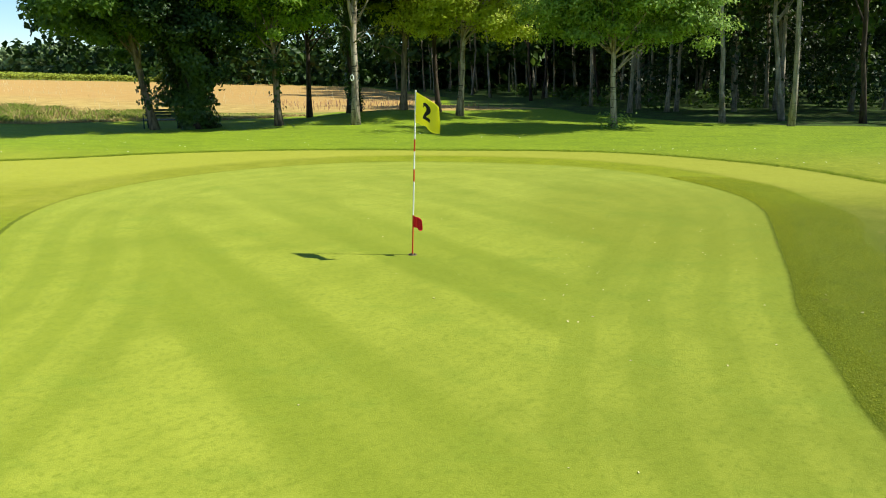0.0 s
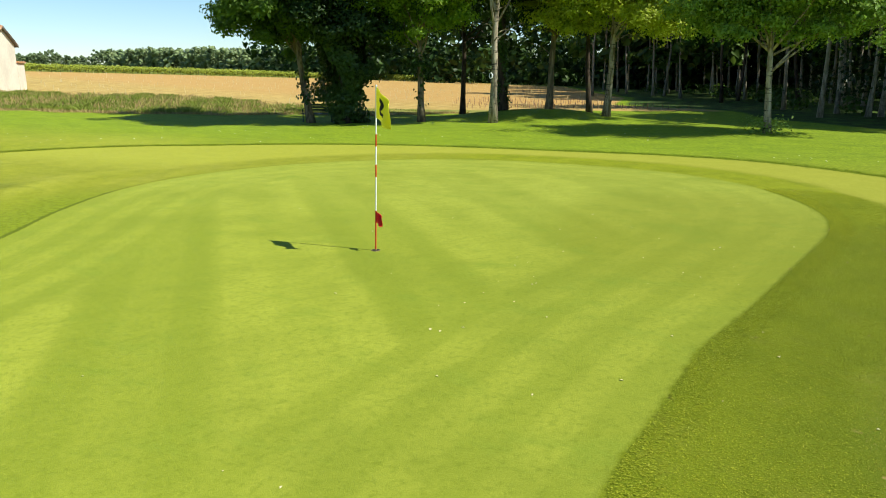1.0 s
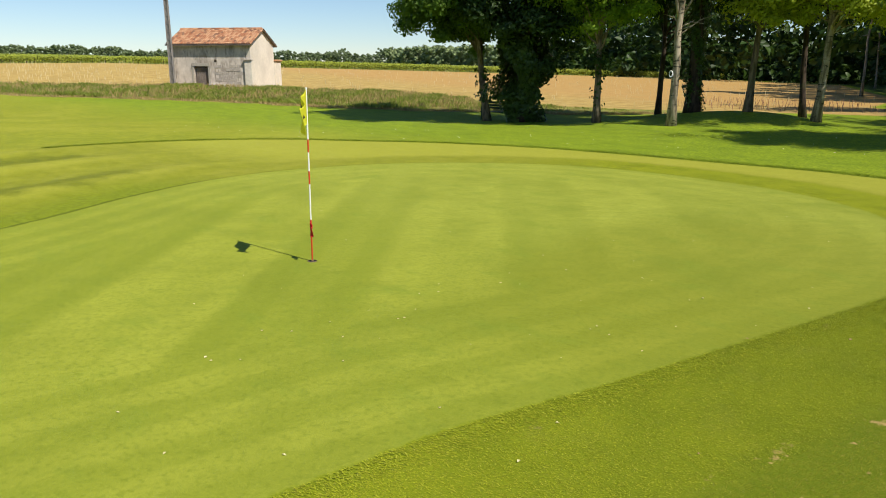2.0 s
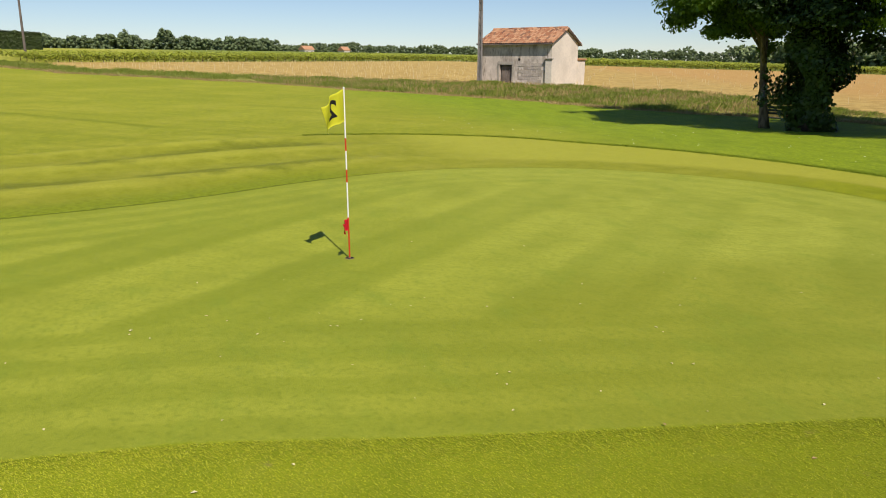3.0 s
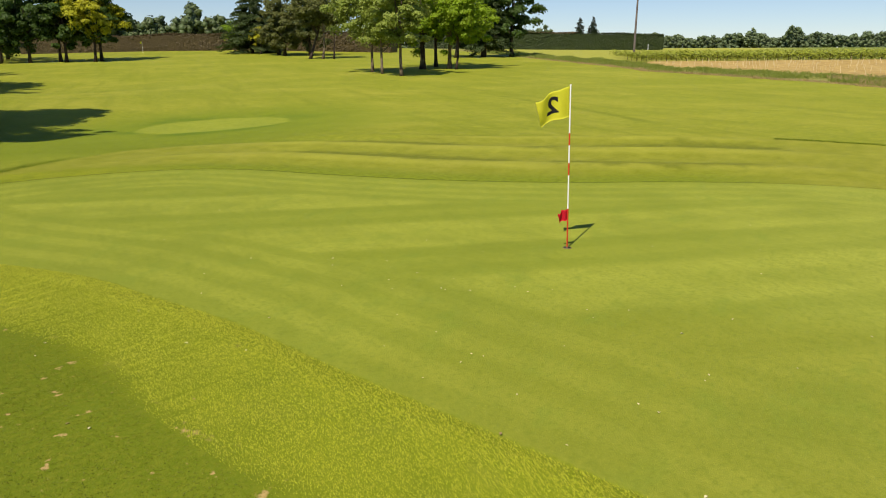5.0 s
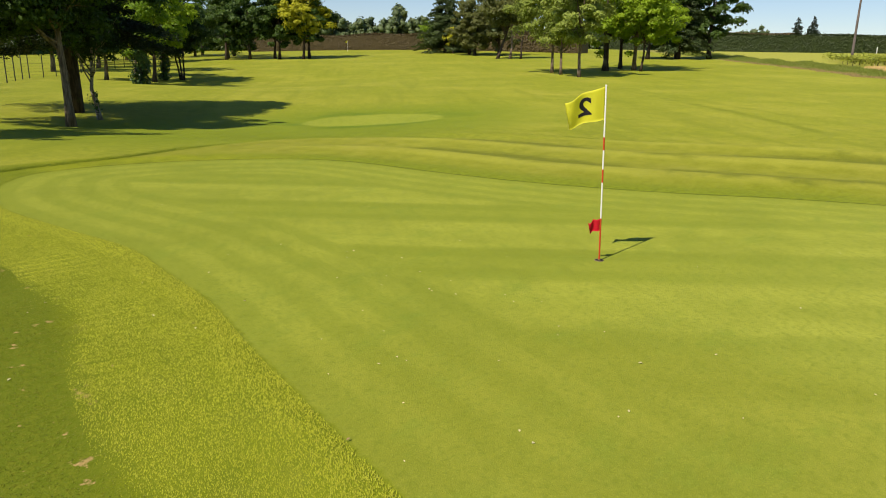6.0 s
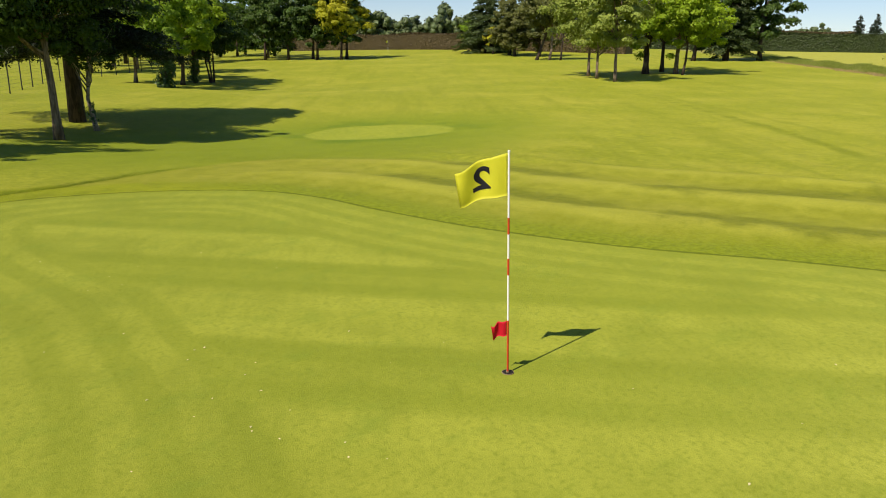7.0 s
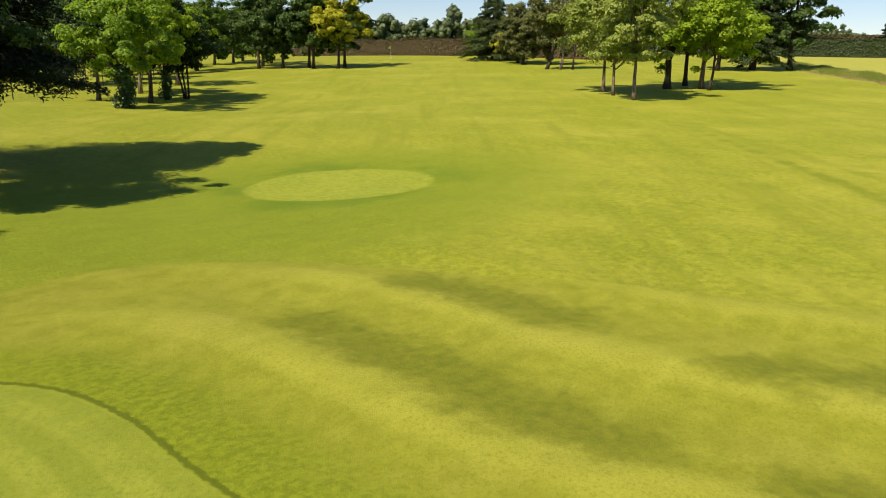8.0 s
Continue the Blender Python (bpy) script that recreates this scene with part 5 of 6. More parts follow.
part("vent_hole", box(3.55, 3.78, -0.006, 0.05, 2.02, 2.26, 0.02), M_DARK, hut, "dark panel standing for a small shaded vent opening")


def roof_half(front):
    """One slope of round tiles in courses."""
    verts, faces = [], []
    run = D / 2 + 0.42
    rise = R - E + 0.12
    ln = math.hypot(run, rise)
    cols, rows_n = 36, 9
    cw = (W + 0.5) / cols
    rr = random.Random(8 + front)
    for c in range(cols):
        for r in range(rows_n):
            s0, s1 = r / rows_n * ln, min(ln, (r + 1.18) / rows_n * ln)
            xc = -0.22 + (c + 0.5) * cw + rr.uniform(-0.012, 0.012)
            lift = rr.uniform(0, 0.012)
            start = len(verts)
            for s, drop, wide in ((s0, 0.015, 0.62), (s1, 0.0, 0.52)):
                for k in range(5):
                    a = math.pi * k / 4
                    x = xc - math.cos(a) * cw * wide
                    h = math.sin(a) * 0.075 + lift + (0.035 if s == s0 else 0.012)
                    y = -0.42 + s / ln * run
                    z = E - 0.12 + s / ln * rise + h
                    verts.append((x, y if front else D - y, z))
            for k in range(4):
                q = (start + k, start + k + 1, start + k + 6, start + k + 5)
                faces.append(q if front else q[::-1])
    return verts, faces


for front in (1, 0):
    v, f = roof_half(front)
    roof = part("roof", mesh_of("roof", v, f, M_TILE), M_TILE, hut, "weathered orange clay roof tiles")
    y0, y1 = (-0.40, D / 2) if front else (D + 0.40, D / 2)
    part("roof_deck", mesh_of("roof_deck", [(-0.2, y0, E - 0.11), (W + 0.26, y0, E - 0.11), (W + 0.26, y1, R), (-0.2, y1, R),
                                           (-0.2, y0, E - 0.17), (W + 0.26, y0, E - 0.17), (W + 0.26, y1, R - 0.06), (-0.2, y1, R - 0.06)],
                              [(0, 1, 2, 3), (7, 6, 5, 4), (0, 4, 5, 1), (1, 5, 6, 2), (2, 6, 7, 3), (3, 7, 4, 0)], M_OLDWOOD), M_OLDWOOD, roof)
ridge = [([(-0.25 + i * 0.38, D / 2, R + 0.03), (-0.25 + i * 0.38 + 0.42, D / 2, R + 0.05)], [0.12, 0.10]) for i in range(18)]
v, f = tubes(ridge, 8)
part("ridge_tiles", mesh_of("ridge_tiles", v, f, M_TILE), M_TILE, hut)
rr = np.random.default_rng(4)
for i in range(9):
    s = rr.uniform(0.12, 0.32)
    bm = bmesh.new()
    bmesh.ops.create_icosphere(bm, subdivisions=2, radius=s)
    for vtx in bm.verts:
        vtx.co *= 1 + rr.normal(0, 0.09)
        vtx.co.z *= 0.6
    bx, by = HX + 5.2 * 0.839 + rr.normal(0, 0.9), HY + 5.2 * 0.545 - 0.9 + rr.normal(0, 0.35)
    me = bpy.data.meshes.new("rubble_stone")
    bm.to_mesh(me)
    bm.free()
    me.materials.append(M_STONE)
    st = new("rubble_stone", me)
    st.matrix_basis = pose(bx, by, height_at(bx, by) + s * 0.35, 0, 0, rr.uniform(0, 360))
    tagged(st, "pale rubble stone fallen beside the hut", "stone", "rubble by the hut")

# ---- poles ----
M_CONCRETE = plain("grey_pole_concrete", (0.231, 0.21, 0.189), 0.9, 0.2, 5.0)
pole = thing("utility_pole", -46.66, 23.5, height_at(-46.66, 23.5) - 0.3, 25)
tagged(pole, "concrete utility pole with open ladder-like web", "utility pole")
for sx in (-1, 1):
    v, f = tubes([([(sx * 0.19, 0, 0), (sx * 0.15, 0, 6), (sx * 0.11, 0, 12)], [0.085, 0.075, 0.06])], 4)
    part("flange", mesh_of("flange", v, f, M_CONCRETE), M_CONCRETE, pole)
for i in range(20):
    z = 0.3 + i * 0.58
    w = 0.19 - 0.08 * z / 12
    part("web", box(-w, w, -0.05, 0.05, z, z + 0.26), M_CONCRETE, pole)
part("web_core", box(-0.09, 0.09, -0.02, 0.02, 0.0, 11.9), M_CONCRETE, pole)
M_POST = plain("silvered_timber_pole", (0.147, 0.122, 0.101), 0.9, 0.25, 4.0)
post = thing("telephone_pole", -93.0, -15.4, height_at(-93.0, -15.4) - 0.3)
tagged(post, "plain weathered timber pole beside the vineyard", "utility pole")
v, f = tubes([([(0, 0, 0), (0.02, 0, 4), (0.0, 0.03, 9.3)], [0.16, 0.14, 0.10])], 10)
part("shaft", mesh_of("shaft", v, f, M_POST), M_POST, post)
part("step_bolt", box(-0.22, 0.22, -0.015, 0.015, 3.0, 3.03), M_CONCRETE, post)

# ---- bench behind the leaning tree ----
M_BENCH = plain("dark_green_bench_paint", (0.025, 0.05, 0.045), 0.45, 0.15)
bench = thing("park_bench", -13.0, 20.95, height_at(-13.0, 20.95), 4)
tagged(bench, "dark green slatted park bench behind the tree trunk", "bench")
for sx in (-0.72, 0.72):
    v, f = tubes([([(sx, -0.22, 0), (sx, -0.20, 0.40), (sx, 0.20, 0.38), (sx, 0.25, 0)], [0.025] * 4),
                  ([(sx, 0.2, 0.38), (sx, 0.27, 0.62), (sx, 0.33, 0.86)], [0.025, 0.022, 0.02]),
                  ([(sx, 0.26, 0.62), (sx, 0.0, 0.66), (sx, -0.22, 0.63), (sx, -0.2, 0.40)], [0.022] * 4)], 8)
    part("end_frame", mesh_of("end_frame", v, f, M_BENCH), M_BENCH, bench, "curved cast-iron end")
for i in range(4):
    part("seat_slat", box(-0.8, 0.8, -0.21 + i * 0.105, -0.125 + i * 0.105, 0.405, 0.435, 0.006), M_BENCH, bench)
for i in range(3):
    z = 0.54 + i * 0.115
    part("back_slat", box(-0.8, 0.8, 0.215 + i * 0.035, 0.245 + i * 0.035, z, z + 0.09, 0.006), M_BENCH, bench)

# ---- wire fence along the fairway ----
M_WIRE = plain("dark_fence_metal", (0.05, 0.055, 0.05), 0.6, 0.2, 10.0, 0.6)
fence = thing("wire_fence", 0, 0, 0)
tagged(fence, "tall dark wire fence on thin metal posts", "fence")
fence_line = [(-2.0, -35.0), (-8.2, -46.5), (-13.2, -56.0), (-18.2, -65.0), (-25.5, -74.5), (-33.5, -83.0), (-46, -96)]
posts = []
for (ax, ay), (bx, by) in zip(fence_line, fence_line[1:]):
    n = max(1, round(math.hypot(bx - ax, by - ay) / 3.6))
    posts += [(ax + (bx - ax) * i / n, ay + (by - ay) * i / n) for i in range(n)]
v, f = tubes([([(0, 0, -0.2), (0, 0, 2.05)], [0.04, 0.04])], 6)
post_mesh = mesh_of("post", v, f, M_WIRE)
for px, py in posts:
    o = part("post", post_mesh, M_WIRE, fence)
    o.matrix_basis = pose(px, py, height_at(px, py))
for lv in np.linspace(0.1, 2.0, 9):
    v, f = tubes([([(px, py, height_at(px, py) + lv) for px, py in posts], [0.006] * len(posts))], 3)
    part("wire", mesh_of("wire", v, f, M_WIRE), M_WIRE, fence)

# ---- vineyard ----
M_VINEWOOD = plain("vine_wood", (0.10, 0.07, 0.045), 0.95, 0.25)
M_STAKE = plain("pale_dry_stakes", (0.66, 0.55, 0.31), 0.9, 0.1)
M_STAKE_RED = plain("rust_brown_stakes", (0.32, 0.19, 0.12), 0.9, 0.25)
line = np.array(VINE_EDGE, float)
seg = np.linalg.norm(np.diff(line, axis=0), axis=1)
cum = np.concatenate([[0], np.cumsum(seg)])


def on_line(s):
    return np.stack([np.interp(s, cum, line[:, 0]), np.interp(s, cum, line[:, 1])], -1)


for r in range(7):
    rng = np.random.default_rng(300 + r)
    off = r * 2.3 + (r > 8) * (r - 8) * 1.5
    cnt = int(cum[-1] * (90 if r < 3 else 45))
    s = rng.uniform(0, cum[-1], cnt)
    a, b = on_line(np.maximum(s - 3, 0)), on_line(np.minimum(s + 3, cum[-1]))
    t = b - a
    t /= np.linalg.norm(t, axis=1, keepdims=True)
    nrm = np.stack([-t[:, 1], t[:, 0]], 1)
    xy = on_line(s) + nrm * (off + rng.normal(0, 0.22, cnt))[:, None]
    z = heights(xy[:, 0], xy[:, 1]) + 0.12 + rng.beta(2, 1.8, cnt) * 0.9 + 0.08 * np.sin(s * 1.9)
    v, tt = leaf_arrays(rng, np.column_stack([xy, z]), np.tile([0.2, -0.1, 0.9], (cnt, 1)), 0.24, 0.85)
    row = tagged(thing("vine_row", 0, 0, 0), "trained row of leafy green vines", "vine", "vine rows", "stuff")
    part("foliage", tri_mesh("foliage", v, tt, M_VINE), M_VINE, row)
    if r < 3:
        paths = []
        for q in np.arange(0.5, cum[-1], 1.25):
            p = on_line(q)
            d = on_line(min(q + 1, cum[-1])) - on_line(max(q - 1, 0))
            d /= np.linalg.norm(d) + 1e-9
            p = p + np.array([-d[1], d[0]]) * off
            g = float(heights(p[0], p[1]))
            paths.append(([(p[0], p[1], g - 0.1), (p[0] + rng.normal(0, 0.05), p[1] + rng.normal(0, 0.05), g + 0.8)], [0.045, 0.03]))
        v, f = tubes(paths, 4)
        part("stocks", mesh_of("stocks", v, f, M_VINEWOOD), M_VINEWOOD, row, "dark gnarled vine stocks")

rng = np.random.default_rng(9)
pale, red = [], []
for i in range(70):
    a = np.array([-88.0, -7.0]) + np.array([0.80, 0.60]) * 0 + np.array([0.62, 0.785]) * i * 2.2
    for k in range(-40, 60):
        p = a + np.array([-0.80, 0.60]) * k * 1.15 + rng.normal(0, 0.08, 2)
        if signed(FIELD_LINE, p[:1], p[1:])[0] < -1.2:
            if rng.random() < (0.75 if p[1] < 34 else 0.25):
                pale.append((p[0], p[1]))
for i in range(9):
    for k in range(46):
        p = np.array([-12.0, 36.5]) + np.array([0.95, 0.29]) * k * 0.42 + np.array([-0.3, 0.95]) * i * 1.6 + rng.normal(0, 0.1, 2)
        if signed(FIELD_LINE, p[:1], p[1:])[0] < -0.8 and rng.random() < 0.85:
            red.append((p[0], p[1]))


def stakes(name, label, pts, material, tall, thick, seed):
    rng = np.random.default_rng(seed)
    paths = []
    for x, y in pts:
        g = float(heights(x, y))
        t = tall * rng.uniform(0.7, 1.15)
        paths.append(([(x, y, g - 0.05), (x + rng.normal(0, 0.04), y + rng.normal(0, 0.04), g + t)], [thick, thick * 0.8]))
    v, f = tubes(paths, 4)
    return tagged(new(name, mesh_of(name, v, f, material)), label, "stakes", kind="stuff")


stakes("vine_stakes", "pale stakes of young vines in rows on bare soil", pale, M_STAKE, 0.42, 0.02, 1)
stakes("field_stakes", "rust-brown stakes at the field's shaded end", red, M_STAKE_RED, 0.36, 0.017, 2)

# ---- tall grass on the bank ----


def blades(rng, pts, tall, wide, lean=0.3):
    """Single bent blades: two triangles each."""
    n = len(pts)
    a = rng.uniform(0, 2 * math.pi, n)
    side = np.stack([np.cos(a), np.sin(a), np.zeros(n)], 1) * (wide * rng.uniform(0.6, 1.3, n))[:, None]
    h = tall * rng.uniform(0.5, 1.25, n) if np.isscalar(tall) else tall
    b = rng.uniform(0, 2 * math.pi, n)
    bend = np.stack([np.cos(b), np.sin(b), np.zeros(n)], 1) * (h * lean * rng.uniform(0.3, 1.5, n))[:, None]
    up = np.stack([np.zeros(n), np.zeros(n), h], 1)
    verts = np.stack([pts - side, pts + side, pts + up * 0.6 + bend * 0.35 + side * 0.6, pts + up + bend], 1).reshape(-1, 3)
    i = np.arange(n)[:, None] * 4
    return verts, np.concatenate([i + [0, 1, 2], i + [0, 2, 3]], 1).reshape(-1, 3)


def bank_points(rng, count, low, high, s_low=0.0):
    edge = np.array(BANK_EDGE[3:], float)
    sg = np.linalg.norm(np.diff(edge, axis=0), axis=1)
    cu = np.concatenate([[0], np.cumsum(sg)])
    s = cu[-1] * (s_low + (1 - s_low) * rng.uniform(0, 1, count) ** 0.62)
    xy = np.stack([np.interp(s, cu, edge[:, 0]), np.interp(s, cu, edge[:, 1])], 1)
    d = np.stack([np.interp(np.minimum(s + 2, cu[-1]), cu, edge[:, k]) - np.interp(np.maximum(s - 2, 0), cu, edge[:, k]) for k in (0, 1)], 1)
    d /= np.linalg.norm(d, axis=1, keepdims=True)
    o = rng.uniform(low, high, count) + 0.35 * np.sin(s * 0.8) + 0.2 * np.sin(s * 2.3)
    xy = xy + np.stack([-d[:, 1], d[:, 0]], 1) * o[:, None]
    return np.column_stack([xy, heights(xy[:, 0], xy[:, 1]) - 0.02])


M_DRY = leaf_material("dry_straw_grass", (0.42, 0.30, 0.12), (0.54, 0.42, 0.18), 0.25)
rng = np.random.default_rng(41)


def bank_area(rng, count, x0, x1, y0, y1, inset):
    """Points all over the unmown strip between the mown rough and the field."""
    q = np.column_stack([rng.uniform(x0, x1, count), rng.uniform(y0, y1, count)])
    q = q[(signed(BANK_LINE, q[:, 0], q[:, 1]) < -inset) & (signed(FIELD_LINE, q[:, 0], q[:, 1]) > 0.9) & (signed(VINE_LINE, q[:, 0], q[:, 1]) > 0.3)]
    return np.column_stack([q, heights(q[:, 0], q[:, 1]) - 0.02])


p = np.concatenate([bank_area(rng, 420000, -56, -9, 6, 40, 0.5), bank_area(rng, 240000, -112, -54, -46, 16, 0.5)])
lump = 0.5 + 0.25 * np.sin(p[:, 0] * 0.9 + p[:, 1] * 0.4) + 0.25 * np.sin(p[:, 1] * 1.7 - p[:, 0] * 0.6) + 0.2 * np.sin(p[:, 0] * 2.7 + p[:, 1] * 2.1)
p = p[rng.uniform(0, 1, len(p)) < 0.35 + 0.65 * lump]
lump = 0.5 + 0.25 * np.sin(p[:, 0] * 0.9 + p[:, 1] * 0.4) + 0.25 * np.sin(p[:, 1] * 1.7 - p[:, 0] * 0.6) + 0.2 * np.sin(p[:, 0] * 2.7 + p[:, 1] * 2.1)
end = np.clip((-8.0 - p[:, 0]) / 14.0, 0.3, 1.0)
v, t = blades(rng, p, 0.31 * end * (0.35 + 0.9 * np.clip(lump, 0, 1.2)) * rng.uniform(0.6, 1.2, len(p)), 0.013, 0.8)
tagged(new("bank_grass", tri_mesh("bank_grass", v, t, M_TALL)), "tall unmown green grass along the field bank", "grass", kind="stuff")
p = bank_points(rng, 12000, -0.1, 0.7)
v, t = blades(rng, p, 0.2, 0.015, 0.7)
p = bank_area(rng, 40000, -56, -9, 6, 40, 0.8)[::2]
v2, t2 = blades(rng, p, 0.42 * np.clip((-8.0 - p[:, 0]) / 14.0, 0.25, 1.0), 0.012, 0.4)
tagged(new("dry_grass", tri_mesh("dry_grass", np.concatenate([v, v2]), np.concatenate([t, t2 + len(v)]), M_DRY)), "dry straw-coloured grass along the foot of the bank", "grass", kind="stuff")

# ---- turf in relief: collar, edge of the rough, clumps of rough grass ----


def ring_points(rng, ring, count, low, high, keep=None, power=1.0):
    nxt = np.roll(ring, -1, 0)
    ln = np.linalg.norm(nxt - ring, axis=1)
    i = rng.choice(len(ring), count, p=ln / ln.sum())
    reach = low + (high - low) * rng.uniform(0, 1, count) ** power
    f = rng.uniform(0, 1, count)[:, None]
    d = (nxt - ring)[i] / ln[i][:, None]
    xy = ring[i] + (nxt - ring)[i] * f + np.stack([d[:, 1], -d[:, 0]], 1) * reach[:, None]
    if keep is not None:
        xy = xy[keep(xy)]
    dg = signed(GREEN_LINE, xy[:, 0], xy[:, 1])
    z = lie(xy[:, 0], xy[:, 1]) + swales(xy[:, 0], xy[:, 1], dg)
    return np.column_stack([xy, z]), dg


M_COLLAR = leaf_material("collar_grass_blades", (0.335, 0.385, 0.016), (0.52, 0.50, 0.055), 0.25)
M_THIN = leaf_material("thin_collar_grass_blades", (0.19, 0.22, 0.010), (0.32, 0.30, 0.03), 0.2)


def laid_blades(rng, pts, tall, wide, grain, stray):
    """Short mown blades, one triangle each, laid over along the mower's way."""
    n = len(pts)
    way = np.array([grain[0], grain[1], 0.0]) * rng.uniform(0.6, 1.5, n)[:, None] + np.column_stack([rng.normal(0, stray, (n, 2)), np.zeros(n)])
    side = np.column_stack([-way[:, 1], way[:, 0], np.zeros(n)])
    side /= np.linalg.norm(side, axis=1, keepdims=True) + 1e-9
    side = side * (wide * rng.uniform(0.6, 1.3, n))[:, None]
    h = tall * rng.uniform(0.6, 1.3, n)
    tip = pts + way * h[:, None] + np.column_stack([np.zeros((n, 2)), h])
    return np.stack([pts - side, pts + side, tip], 1).reshape(-1, 3), np.arange(n * 3).reshape(-1, 3)


rng = np.random.default_rng(17)
p, dg = ring_points(rng, GREEN_LINE, 560000, 0.03, 1.42, lambda q: (q[:, 0] > 1.5) & (q[:, 1] < 7.5) & (q[:, 1] > -9))
keep = (dg > 0.02) & (dg + 0.12 * np.sin(p[:, 1] * 1.7) + 0.06 * rng.normal(0, 1, len(p)) < 1.3)
v, t = laid_blades(rng, p[keep] + np.array([0, 0, 0.010]), 0.0085, 0.0027, (-1.0, -1.5), 0.8)
tagged(new("collar_grass", tri_mesh("collar_grass", v, t, M_COLLAR)), "short coarse collar grass round the green", "grass", kind="stuff")
p, dg = ring_points(rng, GREEN_LINE, 300000, 1.1, 3.3, lambda q: (q[:, 0] > 1.5) & (q[:, 1] < 2.0) & (q[:, 1] > -9))
bare = np.sin(p[:, 0] * 5.3 + 2 * np.sin(p[:, 1] * 2.1)) * np.sin(p[:, 1] * 6.1 + 1.5 * np.sin(p[:, 0] * 3.3))
keep = (dg + 0.12 * np.sin(p[:, 1] * 1.7) + 0.06 * rng.normal(0, 1, len(p)) > 1.3) & (bare < 0.82)
v, t = laid_blades(rng, p[keep] + np.array([0, 0, 0.010]), 0.010, 0.003, (0.9, 1.4), 0.9)
tagged(new("collar_grass", tri_mesh("collar_grass", v, t, M_THIN)), "thin dark collar grass with bare earthy spots", "grass", kind="stuff")


def turf_points(rng, count, x0, x1, y0, y1, reach):
    """Points beyond the apron, thinning out away from its edge."""
    x, y = rng.uniform(x0, x1, count), rng.uniform(y0, y1, count)
    d = signed(FRINGE_LINE, x, y)
    ok = (d > 0.0) & (rng.uniform(0, 1, count) < np.exp(-d / reach))
    x, y = x[ok], y[ok]
    return np.column_stack([x, y, lie(x, y) + swales(x, y, signed(GREEN_LINE, x, y))])


p, dg = ring_points(rng, FRINGE_LINE, 60000, 0.0, 0.35, lambda q: (q[:, 1] > 2.5) | ((q[:, 1] < -11) & (q[:, 0] > -5.0 + 4.0 * rng.uniform(0, 1, len(q)) ** 0.5)), 1.4)
v, t = blades(rng, p + np.array([0, 0, 0.005]), 0.05, 0.0045, 0.9)
tagged(new("rough_edge", tri_mesh("rough_edge", v, t, M_TURF_BLADE)), "standing edge of longer grass round the apron", "grass", kind="stuff")
p = turf_points(rng, 300000, -24, 14, 5, 24, 3.5)
v, t = blades(rng, p + np.array([0, 0, 0.012]), 0.035, 0.0045, 0.9)
p = turf_points(rng, 200000, -24, 6, -22, 5, 3.0)
v2, t2 = blades(rng, p + np.array([0, 0, 0.01]), 0.022, 0.0045, 1.0)
tagged(new("rough_grass", tri_mesh("rough_grass", np.concatenate([v, v2]), np.concatenate([t, t2 + len(v)]), M_TURF_BLADE)), "longer rough grass at the edge of the apron", "grass", kind="stuff")

# ---- petals, fallen leaves and daisies ----
M_PETAL = plain("cream_fallen_leaf", (0.60, 0.55, 0.30), 0.7, 0.15, 40.0)
M_TAN = plain("tan_fallen_leaf", (0.35, 0.238, 0.112), 0.8, 0.2, 40.0)


def leaf_piece(material, ln, wd):
    v = [(-ln / 2, 0, 0.004), (-ln * 0.1, -wd / 2, 0.012), (ln / 2, 0, 0.010), (-ln * 0.1, wd / 2, 0.014), (-ln / 2, 0, 0.002), (-ln * 0.1, -wd / 2, 0.010), (ln / 2, 0, 0.008), (-ln * 0.1, wd / 2, 0.012)]
    f = [(0, 1, 2), (0, 2, 3), (6, 5, 4), (7, 6, 4), (0, 4, 5, 1), (1, 5, 6, 2), (2, 6, 7, 3), (3, 7, 4, 0)]
    return mesh_of("fallen_leaf", v, f, material)


pieces = [leaf_piece(M_PETAL, 0.042, 0.024), leaf_piece(M_PETAL, 0.034, 0.026), leaf_piece(M_TAN, 0.055, 0.03)]
known = [(3.55, -3.05), (1.78, -2.54), (4.71, -2.16), (2.31, -0.80), (3.35, 0.86), (1.88, -2.55), (2.61, 1.76), (4.27, 1.79), (2.04, -2.38), (4.62, -1.58), (2.34, -0.74)]
rng = np.random.default_rng(23)
while len(known) < 85:
    x, y = rng.normal(3.2, 2.2), rng.normal(0.0, 3.6)
    if -3 < x < 7.5 and -8 < y < 9 and math.hypot(x, y) > 0.5:
        known.append((x, y))
for i, (x, y) in enumerate(known):
    tan = i > 10 and signed(GREEN_LINE, np.array([x]), np.array([y]))[0] > 0 and rng.random() < 0.4
    o = new("fallen_leaf", pieces[2 if tan else i % 2])
    k = rng.uniform(0.5, 0.95) * (0.85 if i > 10 else 1.1)
    on_collar = signed(GREEN_LINE, np.array([x]), np.array([y]))[0] > 0
    o.matrix_basis = pose(x, y, height_at(x, y) + (0.014 if on_collar else 0.0), 0, 0, rng.uniform(0, 360)) @ Matrix.Diagonal((k, k, k, 1))
    tagged(o, "tan withered leaf lying on the collar" if tan else "small cream fallen leaf lying on the turf", "leaf", "fallen leaves on the green")
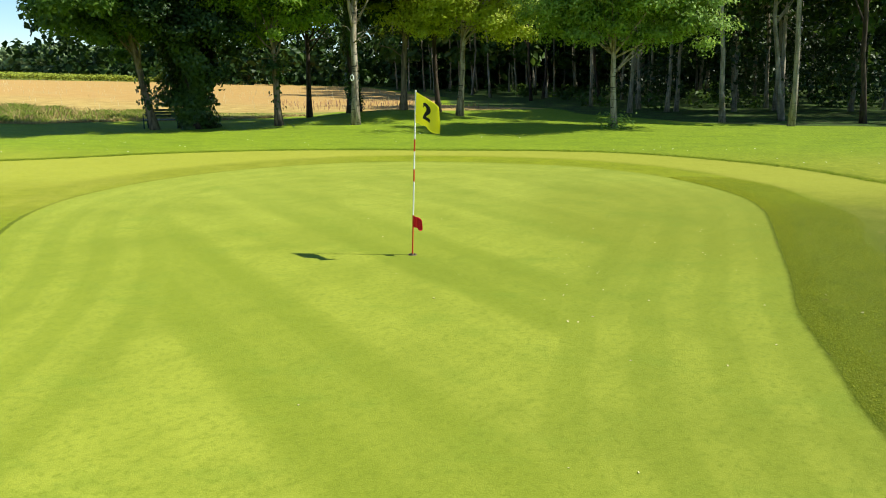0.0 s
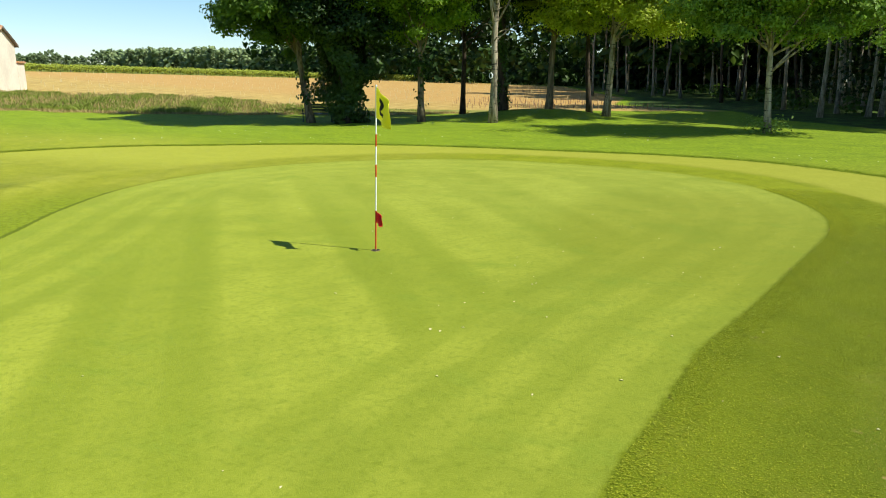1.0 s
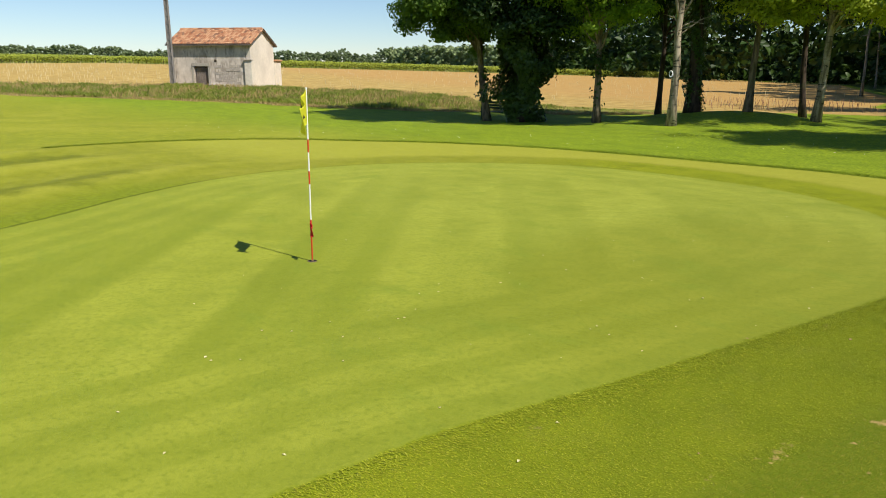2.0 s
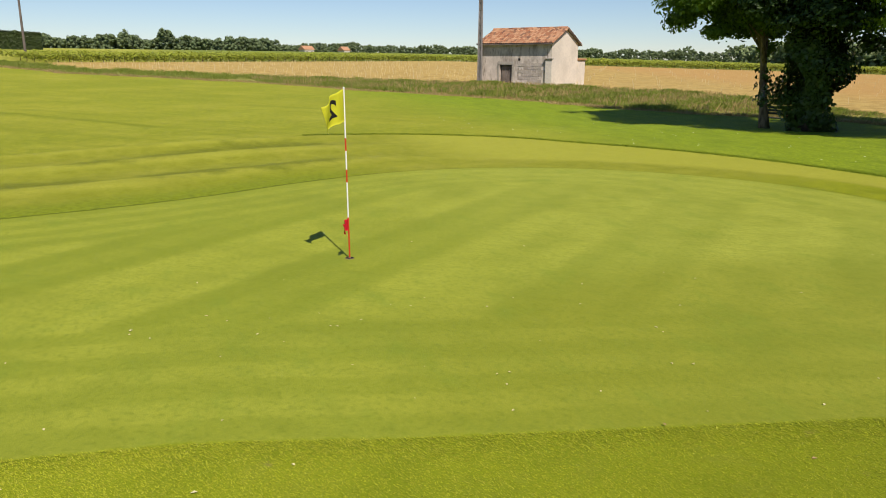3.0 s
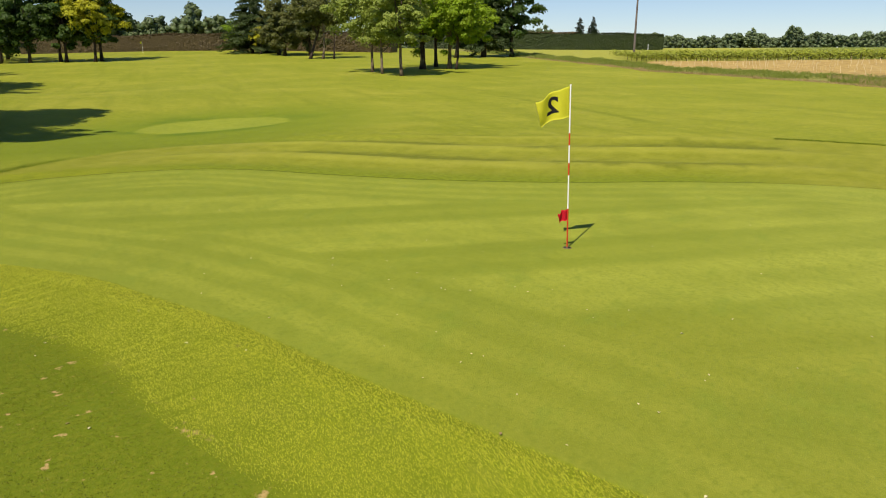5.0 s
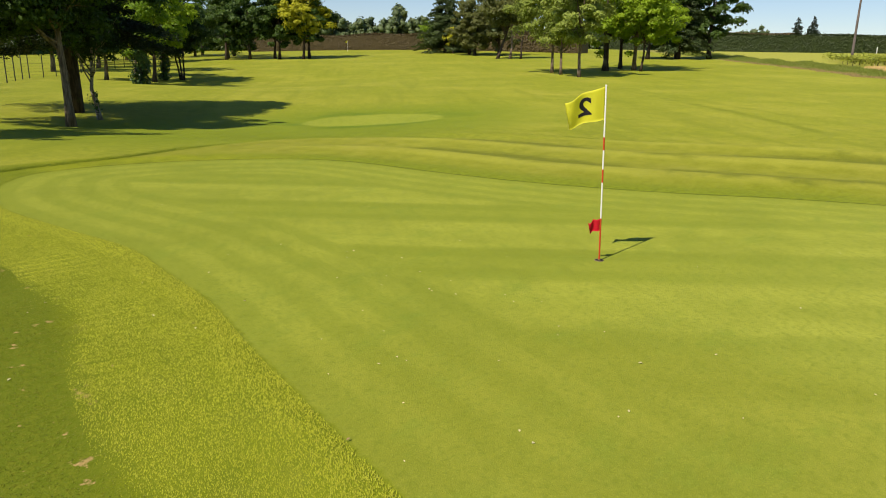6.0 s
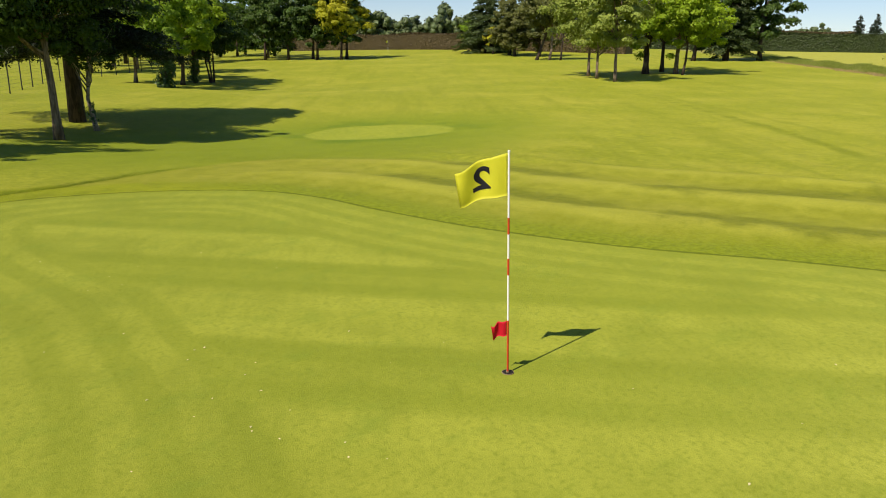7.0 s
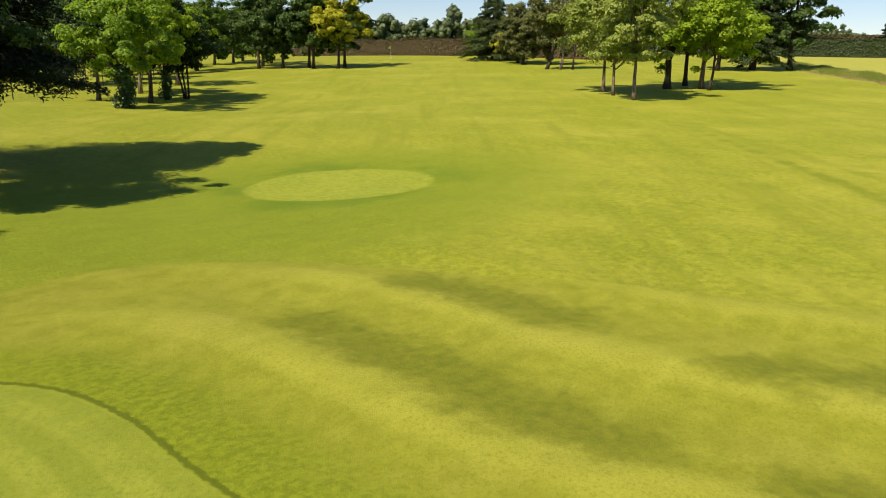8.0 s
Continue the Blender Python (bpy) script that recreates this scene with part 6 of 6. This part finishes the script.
p, dg = ring_points(rng, FRINGE_LINE, 240, 0.3, 7.0, lambda q: q[:, 1] > 7)
p = p + rng.normal(0, 0.05, p.shape) * np.array([1, 1, 0])
v, t = leaf_arrays(rng, p + np.array([0, 0, 0.08]), np.tile([0, 0, 3.0], (len(p), 1)), 0.045, 1.0)
tagged(new("daisies", tri_mesh("daisies", v, t, M_WHITE)), "tiny white daisies scattered through the rough", "flowers", kind="stuff")

# ---- far off: a second flag, a marker, farmhouses ----
far_flag = thing("flagstick", -92.0, -104.0, height_at(-92.0, -104.0))
tagged(far_flag, "distant flagstick with a small yellow flag", "flagstick")
part("stick", rod(0.02, 0, 2.1, 8), M_WHITE, far_flag)
me, _ = flag_mesh("flag", 0.55, 1.7, 2.1, 0.1, 0.03, M_YELLOW, 8, 5)
part("flag", me, M_YELLOW, far_flag)
marker = thing("marker_post", -160.0, -24.0, height_at(-160.0, -24.0))
tagged(marker, "small white marker post at the field's far side", "post")
part("board", box(-0.28, 0.28, -0.05, 0.05, 0.0, 1.3, 0.02), M_WHITE, marker)
for hx, hy, hw, lab in ((-396, 81, 5.5, "distant farmhouse with orange tiled roof"), (-396, 102, 3.6, "distant pale barn on the horizon")):
    g = height_at(hx, hy)
    house = thing("farmhouse", hx, hy, g - 1.0, 12)
    tagged(house, lab, "building")
    part("wall", box(-4, 4, -hw / 2, hw / 2, -1, 3.4), M_GABLE, house)
    v = [(-4.4, -hw / 2 - 0.4, 3.3), (4.4, -hw / 2 - 0.4, 3.3), (0, -hw / 2 - 0.4, 5.4), (-4.4, hw / 2 + 0.4, 3.3), (4.4, hw / 2 + 0.4, 3.3), (0, hw / 2 + 0.4, 5.4)]
    part("roof", mesh_of("roof", v, [(0, 1, 2), (5, 4, 3), (0, 2, 5, 3), (1, 4, 5, 2), (0, 3, 4, 1)], M_TILE), M_TILE, house)
    for k in (-1, 1):
        part("window", box(4.0, 4.03, k * hw * 0.25 - 0.5, k * hw * 0.25 + 0.5, 1.0, 2.4), M_DARK, house)
